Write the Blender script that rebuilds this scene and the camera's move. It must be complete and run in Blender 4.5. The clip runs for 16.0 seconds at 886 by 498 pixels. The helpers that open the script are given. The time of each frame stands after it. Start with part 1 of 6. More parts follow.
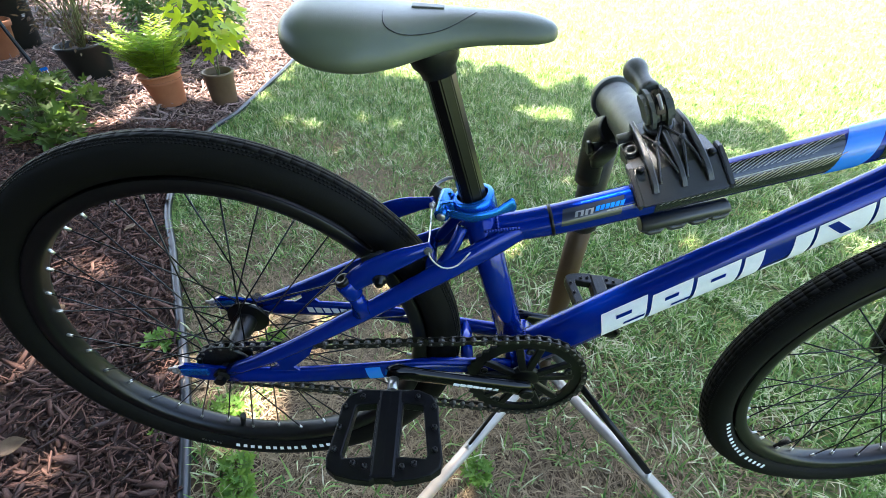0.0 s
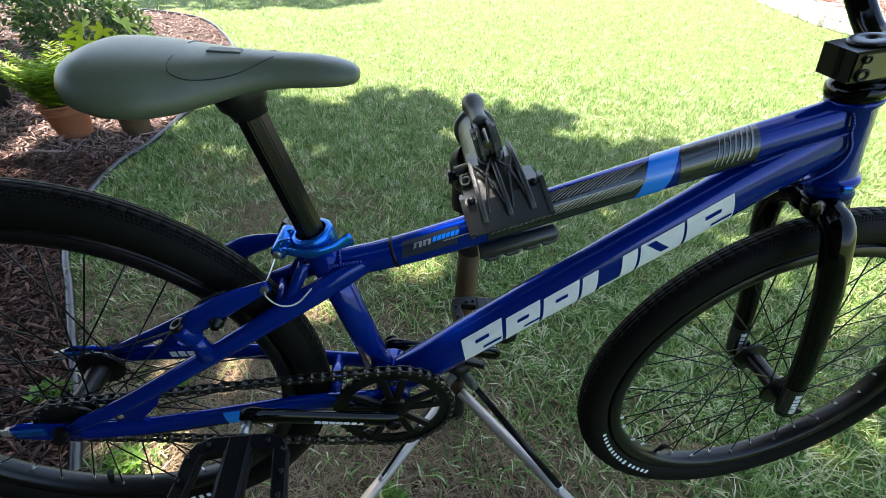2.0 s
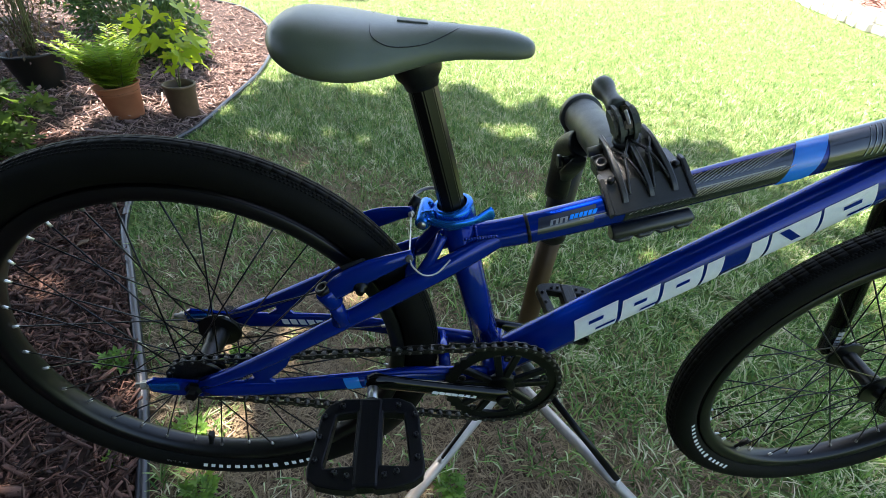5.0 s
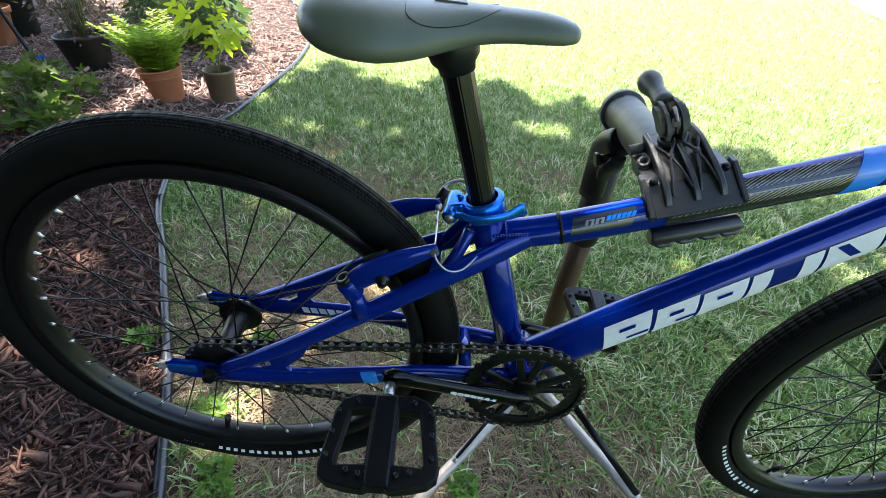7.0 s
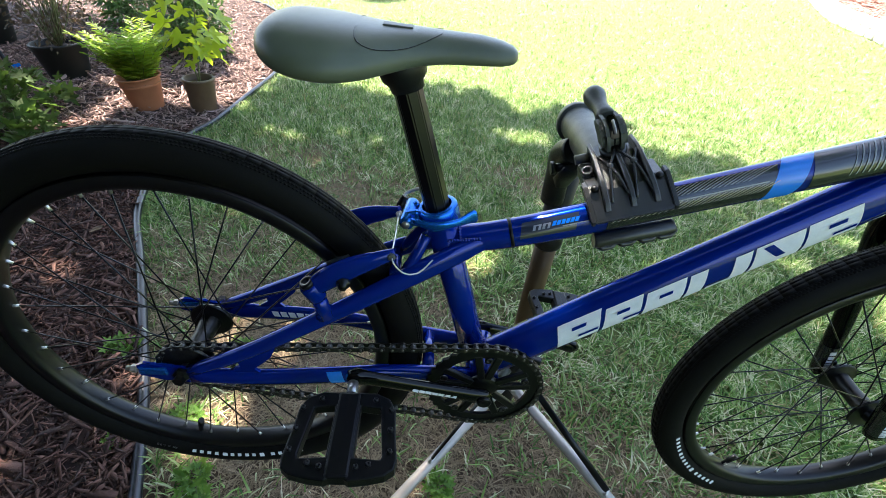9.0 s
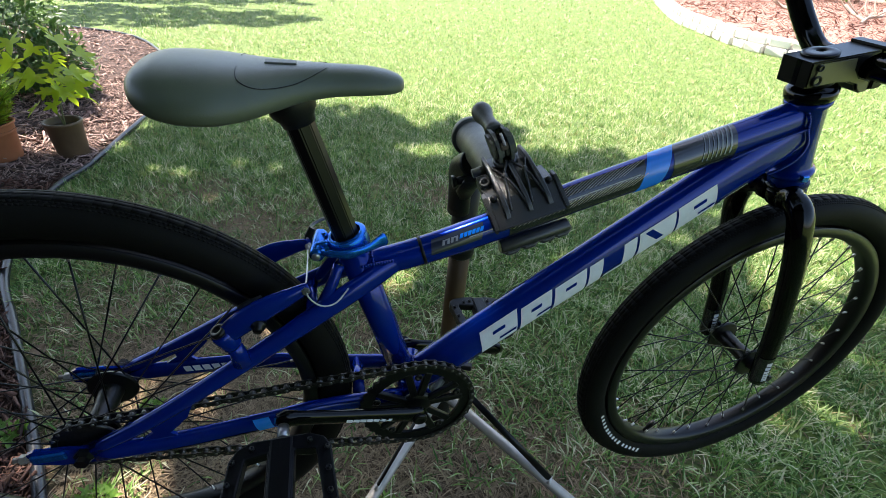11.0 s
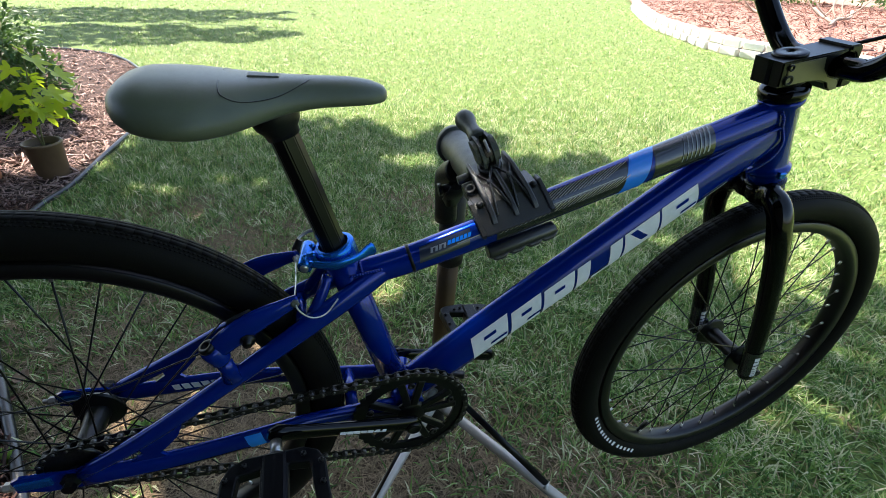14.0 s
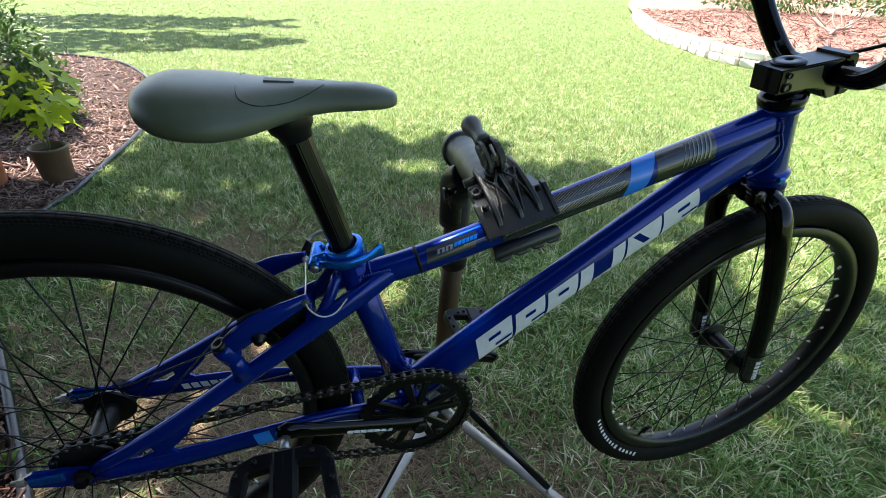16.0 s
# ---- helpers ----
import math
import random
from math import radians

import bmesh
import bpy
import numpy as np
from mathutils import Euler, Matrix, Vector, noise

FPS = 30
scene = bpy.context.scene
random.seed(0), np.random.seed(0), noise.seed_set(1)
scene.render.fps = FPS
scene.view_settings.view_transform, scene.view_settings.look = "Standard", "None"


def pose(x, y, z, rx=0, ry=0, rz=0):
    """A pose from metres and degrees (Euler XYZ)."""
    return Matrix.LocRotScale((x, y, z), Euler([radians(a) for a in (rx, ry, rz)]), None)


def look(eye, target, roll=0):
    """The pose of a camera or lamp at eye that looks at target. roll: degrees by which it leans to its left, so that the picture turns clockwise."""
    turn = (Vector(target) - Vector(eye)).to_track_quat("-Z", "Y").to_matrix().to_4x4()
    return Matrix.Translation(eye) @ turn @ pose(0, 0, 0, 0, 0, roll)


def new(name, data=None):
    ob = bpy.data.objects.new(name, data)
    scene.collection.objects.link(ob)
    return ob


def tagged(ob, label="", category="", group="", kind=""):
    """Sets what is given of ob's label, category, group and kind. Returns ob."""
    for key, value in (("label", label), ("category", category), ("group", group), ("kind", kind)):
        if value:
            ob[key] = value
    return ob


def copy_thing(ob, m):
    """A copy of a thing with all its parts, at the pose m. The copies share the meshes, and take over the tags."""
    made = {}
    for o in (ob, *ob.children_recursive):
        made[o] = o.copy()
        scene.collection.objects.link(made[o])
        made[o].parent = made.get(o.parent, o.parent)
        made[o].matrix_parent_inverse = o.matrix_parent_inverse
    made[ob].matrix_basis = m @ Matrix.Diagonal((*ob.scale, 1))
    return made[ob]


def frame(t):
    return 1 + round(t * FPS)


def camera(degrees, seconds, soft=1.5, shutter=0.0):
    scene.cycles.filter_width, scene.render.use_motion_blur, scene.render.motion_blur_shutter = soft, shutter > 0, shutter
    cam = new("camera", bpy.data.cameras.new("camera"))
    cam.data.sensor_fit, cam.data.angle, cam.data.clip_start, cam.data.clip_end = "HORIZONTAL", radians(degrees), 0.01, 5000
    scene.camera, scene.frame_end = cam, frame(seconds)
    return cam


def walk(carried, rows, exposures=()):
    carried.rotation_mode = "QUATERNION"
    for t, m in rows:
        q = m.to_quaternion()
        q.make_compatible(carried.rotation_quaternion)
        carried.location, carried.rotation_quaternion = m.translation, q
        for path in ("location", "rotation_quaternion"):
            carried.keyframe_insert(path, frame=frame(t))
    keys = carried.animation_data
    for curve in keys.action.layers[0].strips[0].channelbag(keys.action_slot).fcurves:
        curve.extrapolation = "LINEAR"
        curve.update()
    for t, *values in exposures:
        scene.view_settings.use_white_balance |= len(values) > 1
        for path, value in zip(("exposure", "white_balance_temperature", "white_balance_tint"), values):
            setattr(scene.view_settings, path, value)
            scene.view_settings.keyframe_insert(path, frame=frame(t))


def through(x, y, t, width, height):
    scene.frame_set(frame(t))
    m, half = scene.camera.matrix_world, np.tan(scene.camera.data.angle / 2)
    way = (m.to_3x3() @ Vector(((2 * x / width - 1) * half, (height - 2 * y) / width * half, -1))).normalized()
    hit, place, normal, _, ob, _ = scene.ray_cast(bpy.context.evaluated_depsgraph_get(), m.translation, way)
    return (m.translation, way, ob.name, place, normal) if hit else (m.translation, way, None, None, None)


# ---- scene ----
cam = camera(86.9, 16.0, soft=0.35)
PATH = [
    (0, (0.009, -0.388, 1.194), (-0.02, 1.178, -0.049), 0.4),
    (0.5, (0.014, -0.391, 1.187), (-0.02, 1.174, -0.057), 1.4),
    (1, (0.022, -0.388, 1.186), (-0.01, 1.179, -0.057), 2.0),
    (1.5, (0.084, -0.389, 1.199), (0.126, 1.204, -0.01), 2.5),
    (2, (0.121, -0.387, 1.209), (0.311, 1.225, 0.04), 2.2),
    (2.5, (0.142, -0.397, 1.214), (0.484, 1.212, 0.076), 1.8),
    (3, (0.15, -0.401, 1.213), (0.602, 1.188, 0.087), 1.5),
    (3.5, (0.118, -0.396, 1.217), (0.607, 1.185, 0.094), 1.5),
    (4, (0.05, -0.39, 1.205), (0.434, 1.209, 0.067), 1.5),
    (4.5, (0.011, -0.396, 1.192), (0.246, 1.217, 0.034), 2.5),
    (5, (-0.007, -0.401, 1.192), (0.112, 1.207, 0.009), 3.3),
    (5.2, (-0.006, -0.399, 1.191), (0.075, 1.205, -0.001), 3.3),
    (7.5, (-0.008, -0.384, 1.175), (-0.002, 1.212, -0.03), 4.3),
    (8, (-0.009, -0.385, 1.173), (-0.005, 1.208, -0.037), 4.6),
    (8.5, (0.003, -0.39, 1.18), (0.014, 1.206, -0.026), 4.7),
    (9, (0.024, -0.41, 1.197), (0.091, 1.206, 0.021), 4.8),
    (9.5, (0.027, -0.415, 1.202), (0.174, 1.215, 0.053), 4.1),
    (10, (0.029, -0.414, 1.205), (0.279, 1.214, 0.07), 3.8),
    (12.3, (0.027, -0.42, 1.21), (0.524, 1.194, 0.139), 3.7),
    (12.5, (0.026, -0.421, 1.209), (0.524, 1.195, 0.14), 3.7),
    (13, (0.024, -0.418, 1.208), (0.519, 1.194, 0.133), 3.7),
    (13.5, (0.023, -0.417, 1.206), (0.506, 1.197, 0.128), 3.5),
    (14, (0.029, -0.418, 1.208), (0.491, 1.207, 0.138), 2.5),
    (14.5, (0.023, -0.42, 1.209), (0.475, 1.219, 0.156), 1.9),
    (15, (0.018, -0.421, 1.208), (0.469, 1.223, 0.162), 2.1),
    (15.5, (0.018, -0.425, 1.209), (0.468, 1.219, 0.162), 2.5),
    (16, (0.019, -0.429, 1.209), (0.481, 1.212, 0.163), 2.7),
]
EXPOSURES = [(0.0, 3.05), (1.0, 3.0), (1.5, 2.75), (2.0, 2.15), (2.5, 1.8), (3.5, 1.65), (4.0, 1.7), (4.5, 1.9), (5.0, 2.15), (7.5, 2.62), (8.0, 2.62), (8.5, 2.62), (9.0, 2.45), (9.5, 2.2), (10.0, 2.0), (12.5, 1.77), (16.0, 1.75)]
walk(cam, [(t, look(eye, target, roll)) for t, eye, target, roll in PATH], EXPOSURES)

# ---- world and light ----
SUN_AZ, SUN_EL = -28.0, 63.0          # degrees: azimuth from +y towards +x, elevation
SUN_DIR = Vector((math.sin(radians(SUN_AZ)) * math.cos(radians(SUN_EL)), math.cos(radians(SUN_AZ)) * math.cos(radians(SUN_EL)), math.sin(radians(SUN_EL))))
world = bpy.data.worlds.new("sky")
scene.world = world
world.use_nodes = True
wn = world.node_tree
sky = wn.nodes.new("ShaderNodeTexSky")
sky.sky_type, sky.sun_disc = "NISHITA", False
sky.sun_elevation, sky.sun_rotation = radians(SUN_EL), radians(SUN_AZ)
sky.air_density, sky.dust_density, sky.ozone_density = 1.0, 1.6, 0.8
wn.links.new(sky.outputs[0], wn.nodes["Background"].inputs[0])
wn.nodes["Background"].inputs[1].default_value = 0.124
sun = new("sun", bpy.data.lights.new("sun", "SUN"))
sun.data.energy, sun.data.angle, sun.data.color = 5.5, radians(0.55), (1.0, 0.915, 0.86)
sun.matrix_world = look(tuple(SUN_DIR * 40), (0, 0, 0))

# ---- materials ----
def material(name, base, rough=0.5, metal=0.0, second=None, scale=40.0, fine=400.0, bump=0.0, coat=0.0, spread=0.5, random_by="", specular=0.5):
    """Principled surface: base mixed with second by coarse and fine noise, with bump from the fine noise."""
    m = bpy.data.materials.new(name)
    m.use_nodes = True
    nt = m.node_tree
    b = nt.nodes["Principled BSDF"]
    b.inputs["Metallic"].default_value, b.inputs["Roughness"].default_value = metal, rough
    b.inputs["Coat Weight"].default_value, b.inputs["Coat Roughness"].default_value = coat, 0.04
    b.inputs["Specular IOR Level"].default_value = specular
    second = second or tuple(c * 0.72 for c in base)
    tc = nt.nodes.new("ShaderNodeTexCoord")
    n1, n2 = nt.nodes.new("ShaderNodeTexNoise"), nt.nodes.new("ShaderNodeTexNoise")
    for n, s in ((n1, scale), (n2, fine)):
        n.inputs["Scale"].default_value, n.inputs["Detail"].default_value = s, 4.0
        nt.links.new(tc.outputs["Object"], n.inputs["Vector"])
    add = nt.nodes.new("ShaderNodeMath")
    add.operation = "MULTIPLY_ADD"
    nt.links.new(n1.outputs[0], add.inputs[0])
    add.inputs[1].default_value = 0.6
    half = nt.nodes.new("ShaderNodeMath")
    half.operation = "MULTIPLY"
    nt.links.new(n2.outputs[0], half.inputs[0])
    half.inputs[1].default_value = 0.4
    nt.links.new(half.outputs[0], add.inputs[2])
    fac = add.outputs[0]
    if random_by:
        if random_by == "island":
            src = nt.nodes.new("ShaderNodeNewGeometry").outputs["Random Per Island"]
        else:
            src = nt.nodes.new("ShaderNodeObjectInfo").outputs["Random"]
        mixf = nt.nodes.new("ShaderNodeMath")
        mixf.operation = "MULTIPLY_ADD"
        nt.links.new(src, mixf.inputs[0])
        mixf.inputs[1].default_value = 0.7
        sc = nt.nodes.new("ShaderNodeMath")
        sc.operation = "MULTIPLY"
        nt.links.new(fac, sc.inputs[0])
        sc.inputs[1].default_value = 0.3
        nt.links.new(sc.outputs[0], mixf.inputs[2])
        fac = mixf.outputs[0]
    ramp = nt.nodes.new("ShaderNodeValToRGB")
    ramp.color_ramp.elements[0].position, ramp.color_ramp.elements[1].position = 0.5 - spread / 2, 0.5 + spread / 2
    ramp.color_ramp.elements[0].color, ramp.color_ramp.elements[1].color = (*second, 1), (*base, 1)
    nt.links.new(fac, ramp.inputs[0])
    nt.links.new(ramp.outputs[0], b.inputs["Base Color"])
    if bump:
        bp = nt.nodes.new("ShaderNodeBump")
        bp.inputs["Strength"].default_value, bp.inputs["Distance"].default_value = bump, 0.002
        nt.links.new(n2.outputs[0], bp.inputs["Height"])
        nt.links.new(bp.outputs[0], b.inputs["Normal"])
    return m


def leafy(name, base, second, through=0.5, rough=0.45):
    """Leaf surface that lets light through; each leaf varies."""
    m = material(name, base, rough, 0, second, 30, 300, 0.0, random_by="island", spread=0.9)
    nt = m.node_tree
    b = nt.nodes["Principled BSDF"]
    tr = nt.nodes.new("ShaderNodeBsdfTranslucent")
    ramp = [n for n in nt.nodes if n.type == "VALTORGB"][0]
    hs = nt.nodes.new("ShaderNodeHueSaturation")
    hs.inputs["Hue"].default_value, hs.inputs["Value"].default_value, hs.inputs["Saturation"].default_value = 0.49, 1.5, 1.0
    nt.links.new(ramp.outputs[0], hs.inputs["Color"])
    nt.links.new(hs.outputs[0], tr.inputs[0])
    mix = nt.nodes.new("ShaderNodeMixShader")
    mix.inputs[0].default_value = through
    out = nt.nodes["Material Output"]
    nt.links.new(b.outputs[0], mix.inputs[1])
    nt.links.new(tr.outputs[0], mix.inputs[2])
    nt.links.new(mix.outputs[0], out.inputs[0])
    return m


BLUE = material("blue_paint", (0.0003, 0.0172, 0.212), 0.26, 0.30, (0.0003, 0.0140, 0.190), 20, 900, 0.0, coat=0.7, specular=0.0)
ANO = material("blue_anodised", (0.01, 0.16, 0.62), 0.25, 0.75, (0.008, 0.12, 0.5), 60, 900, 0.03)
SKYBLUE = material("light_blue_decal", (0.008, 0.23, 0.85), 0.25, 0.0, (0.008, 0.20, 0.76), 60, 900, 0.0, coat=0.6)
RUBBER = material("tyre_rubber", (0.0078, 0.0074, 0.0060), 0.62, 0, (0.0050, 0.0048, 0.0040), 30, 500, 0.12, specular=0.08)
BLACKM = material("black_anodised", (0.004, 0.004, 0.0042), 0.3, 0.1, (0.0025, 0.0025, 0.0028), 60, 900, 0.03, specular=0.35)
GLOSS = material("gloss_black_paint", (0.002, 0.002, 0.0022), 0.10, 0.0, (0.0015, 0.0015, 0.0016), 30, 900, 0.0, coat=0.2, specular=0.16)
PLASTIC = material("black_plastic", (0.0065, 0.0065, 0.0062), 0.42, 0, (0.0045, 0.0045, 0.0043), 80, 1200, 0.15, specular=0.35)
GREYPL = material("dark_grey_plastic", (0.098, 0.104, 0.080), 0.42, 0, (0.028, 0.029, 0.024), 60, 900, 0.1, specular=0.3)
VINYL = material("seat_vinyl", (0.088, 0.100, 0.062), 0.36, 0, (0.070, 0.080, 0.049), 40, 1500, 0.12, specular=0.36)
STEEL = material("bare_steel", (0.55, 0.53, 0.5), 0.3, 0.9, (0.4, 0.39, 0.37), 60, 800, 0.05)
ALU = material("satin_aluminium", (0.46, 0.42, 0.37), 0.5, 0.6, (0.34, 0.31, 0.27), 40, 700, 0.08)
GUN = material("post_paint", (0.090, 0.056, 0.027), 0.38, 0.25, (0.064, 0.040, 0.020), 20, 700, 0.05, specular=0.2)
WHITE = material("white_decal", (0.9, 0.9, 0.9), 0.3, 0, (0.72, 0.72, 0.73), 90, 900, 0.0, coat=0.5)
GREYDEC = material("grey_decal", (0.30, 0.31, 0.32), 0.35, 0, (0.24, 0.25, 0.26), 90, 900, 0.0, coat=0.5)
BLACKDEC = material("black_decal", (0.012, 0.013, 0.016), 0.25, 0, (0.008, 0.009, 0.012), 90, 900, 0.0, coat=0.8)
SMOKE = material("smoky_decal", (0.010, 0.016, 0.035), 0.3, 0, (0.008, 0.013, 0.028), 90, 900, 0.0, coat=0.8)
TANDEC = material("tan_decal", (0.34, 0.32, 0.26), 0.35, 0, (0.25, 0.23, 0.19), 90, 900, 0.0, coat=0.5)
STEMFACE = material("satin_bronze", (0.22, 0.195, 0.115), 0.4, 0.3, (0.18, 0.16, 0.095), 60, 900, 0.05)
PEDALM = material("black_composite", (0.0038, 0.0038, 0.0042), 0.35, 0, (0.0026, 0.0026, 0.003), 80, 1200, 0.12, specular=0.2)
CLAMPM = material("clamp_plastic", (0.036, 0.036, 0.031), 0.30, 0, (0.020, 0.020, 0.0175), 25, 1200, 0.15, specular=0.6)
CHAINM = material("chain_steel", (0.09, 0.085, 0.075), 0.35, 0.9, (0.03, 0.03, 0.028), 300, 2000, 0.05)
RIMM = material("satin_black_rim", (0.0035, 0.0035, 0.0036), 0.36, 0.0, (0.0025, 0.0025, 0.0027), 60, 900, 0.03, specular=0.40)
RIMGREY = material("worn_rubber", (0.030, 0.030, 0.028), 0.6, 0, (0.018, 0.018, 0.017), 60, 900, 0.1, specular=0.3)
PINM = material("oiled_pin", (0.22, 0.21, 0.19), 0.3, 0.9, (0.08, 0.08, 0.07), 200, 2000, 0.03)
TERRA = material("terracotta", (0.42, 0.16, 0.065), 0.85, 0, (0.33, 0.12, 0.05), 18, 200, 0.25)
BROWNPOT = material("brown_plastic", (0.15, 0.095, 0.05), 0.5, 0, (0.10, 0.06, 0.03), 20, 300, 0.05)
DARKPOT = material("dark_pot_plastic", (0.010, 0.011, 0.007), 0.55, 0, (0.007, 0.008, 0.005), 20, 300, 0.05)
SOIL = material("potting_soil", (0.06, 0.04, 0.028), 0.95, 0, (0.03, 0.02, 0.014), 60, 300, 0.8)
DRYLEAF = material("dry_leaf", (0.20, 0.13, 0.07), 0.8, 0, (0.12, 0.07, 0.04), 60, 400, 0.3)
LEAF_FERN = leafy("fern_leaf", (0.32, 0.44, 0.035), (0.14, 0.28, 0.025))
LEAF_MAPLE = leafy("sapling_leaf", (0.42, 0.50, 0.02), (0.18, 0.32, 0.02))
LEAF_DARK = leafy("shrub_leaf", (0.09, 0.17, 0.035), (0.04, 0.09, 0.022), 0.35)
LEAF_LIGHT = leafy("low_shrub_leaf", (0.105, 0.170, 0.024), (0.028, 0.062, 0.009), 0.5, 0.7)
LEAF_WEED = leafy("weed_leaf", (0.20, 0.34, 0.05), (0.09, 0.19, 0.03), 0.5, 0.6)
LEAF_RED = leafy("reddish_leaf", (0.13, 0.09, 0.045), (0.07, 0.05, 0.025), 0.35)
LEAF_TREE = leafy("tree_leaf", (0.08, 0.14, 0.03), (0.05, 0.10, 0.02), 0.3)
STEM_G = material("green_stem", (0.14, 0.18, 0.05), 0.6, 0, (0.12, 0.09, 0.04), 30, 300, 0.1)
BARK = material("bark", (0.13, 0.09, 0.06), 0.9, 0, (0.07, 0.05, 0.035), 20, 150, 0.8)
CHIP = material("mulch_chip", (0.215, 0.102, 0.068), 0.92, 0, (0.007, 0.0035, 0.0028), 90, 500, 0.8, random_by="island", spread=0.95)
CHIP_ONE = material("mulch_piece", (0.215, 0.102, 0.068), 0.92, 0, (0.007, 0.0035, 0.0028), 90, 500, 0.8, random_by="object", spread=0.95)
# paler copy of mulch_chip: sunlight on the bed's back part, put into the colour
CHIP_LIT = material("lit_mulch_chip", (0.50, 0.335, 0.275), 0.9, 0, (0.13, 0.078, 0.060), 60, 400, 0.5, random_by="island", spread=0.95)
CHIP_RED = material("red_mulch_chip", (0.34, 0.18, 0.13), 0.9, 0, (0.13, 0.06, 0.045), 40, 300, 0.4, random_by="island", spread=0.95)
MULCH = material("mulch_ground", (0.07, 0.035, 0.022), 0.95, 0, (0.015, 0.007, 0.005), 12, 70, 1.0, spread=0.35)
STONE = material("pale_stone", (0.80, 0.76, 0.70), 0.85, 0, (0.60, 0.56, 0.51), 10, 90, 0.5, random_by="object", spread=0.9)
EDGE = material("edging_plastic", (0.020, 0.022, 0.026), 0.30, 0, (0.011, 0.012, 0.015), 12, 200, 0.25, specular=0.5)
WALL = material("wall_render", (0.095, 0.08, 0.065), 0.9, 0, (0.07, 0.058, 0.047), 3, 60, 0.4)
STICK = material("dry_branch", (0.38, 0.30, 0.23), 0.85, 0, (0.25, 0.19, 0.14), 20, 200, 0.3)


def blade_material():
    """Grass: each blade differs, and patches a hand wide are fresher or yellower."""
    m = leafy("grass_blade", (0.69, 0.62, 0.44), (0.036, 0.112, 0.024), 0.34, 0.42)
    nt = m.node_tree
    nt.nodes["Principled BSDF"].inputs["Specular IOR Level"].default_value = 0.18
    ramp = [n for n in nt.nodes if n.type == "VALTORGB"][0]
    e = ramp.color_ramp.elements.new(0.25)
    e.color = (0.036, 0.112, 0.024, 1)
    e = ramp.color_ramp.elements.new(0.60)
    e.color = (0.228, 0.358, 0.092, 1)
    ramp.color_ramp.elements[0].position = 0.08
    ramp.color_ramp.elements[0].color = (0.40, 0.33, 0.15, 1)
    tc = [n for n in nt.nodes if n.type == "TEX_COORD"][0]
    patch_noise = nt.nodes.new("ShaderNodeTexNoise")
    patch_noise.inputs["Scale"].default_value, patch_noise.inputs["Detail"].default_value = 9.0, 3.0
    nt.links.new(tc.outputs["Object"], patch_noise.inputs["Vector"])
    shift = nt.nodes.new("ShaderNodeMapRange")
    shift.inputs["From Min"].default_value, shift.inputs["From Max"].default_value = 0.3, 0.7
    shift.inputs["To Min"].default_value, shift.inputs["To Max"].default_value = -0.16, 0.20
    nt.links.new(patch_noise.outputs[0], shift.inputs["Value"])
    total = nt.nodes.new("ShaderNodeMath")
    old = ramp.inputs[0].links[0].from_socket
    nt.links.new(old, total.inputs[0])
    nt.links.new(shift.outputs[0], total.inputs[1])
    nt.links.new(total.outputs[0], ramp.inputs[0])
    return m


GRASS = blade_material()
THATCH = material("dry_thatch", (0.44, 0.32, 0.185), 0.9, 0, (0.06, 0.036, 0.017), 30, 300, 0.2, random_by="island", spread=0.9)


def lawn_material():
    m = material("lawn_soil", (0.11, 0.064, 0.034), 0.95, 0, (0.025, 0.015, 0.008), 30, 220, 0.8, spread=0.4)
    nt = m.node_tree
    b = nt.nodes["Principled BSDF"]
    ramp = [n for n in nt.nodes if n.type == "VALTORGB"][0]
    tc = [n for n in nt.nodes if n.type == "TEX_COORD"][0]
    n = nt.nodes.new("ShaderNodeTexNoise")
    n.inputs["Scale"].default_value, n.inputs["Detail"].default_value = 55.0, 6.0
    nt.links.new(tc.outputs["Object"], n.inputs["Vector"])
    big = nt.nodes.new("ShaderNodeTexNoise")
    big.inputs["Scale"].default_value, big.inputs["Detail"].default_value = 0.9, 3.0
    nt.links.new(tc.outputs["Object"], big.inputs["Vector"])
    green = nt.nodes.new("ShaderNodeValToRGB")
    green.color_ramp.elements[0].color, green.color_ramp.elements[0].position = (0.030, 0.055, 0.010, 1), 0.35
    green.color_ramp.elements[1].color, green.color_ramp.elements[1].position = (0.17, 0.24, 0.045, 1), 0.68
    nt.links.new(n.outputs[0], green.inputs[0])
    # bare, worn ground round the stand
    vec = nt.nodes.new("ShaderNodeVectorMath")
    vec.operation = "SUBTRACT"
    vec.inputs[1].default_value = (-0.2, 0.2, 0)
    nt.links.new(tc.outputs["Object"], vec.inputs[0])
    ln = nt.nodes.new("ShaderNodeVectorMath")
    ln.operation = "LENGTH"
    nt.links.new(vec.outputs[0], ln.inputs[0])
    mr = nt.nodes.new("ShaderNodeMapRange")
    mr.inputs["From Min"].default_value, mr.inputs["From Max"].default_value = 0.5, 1.4
    nt.links.new(ln.outputs["Value"], mr.inputs["Value"])
    mx = nt.nodes.new("ShaderNodeMix")
    mx.data_type = "RGBA"
    nt.links.new(mr.outputs[0], mx.inputs[0])
    nt.links.new(ramp.outputs[0], mx.inputs[6])
    nt.links.new(green.outputs[0], mx.inputs[7])
    nt.links.new(mx.outputs[2], b.inputs["Base Color"])
    return m


LAWN = lawn_material()

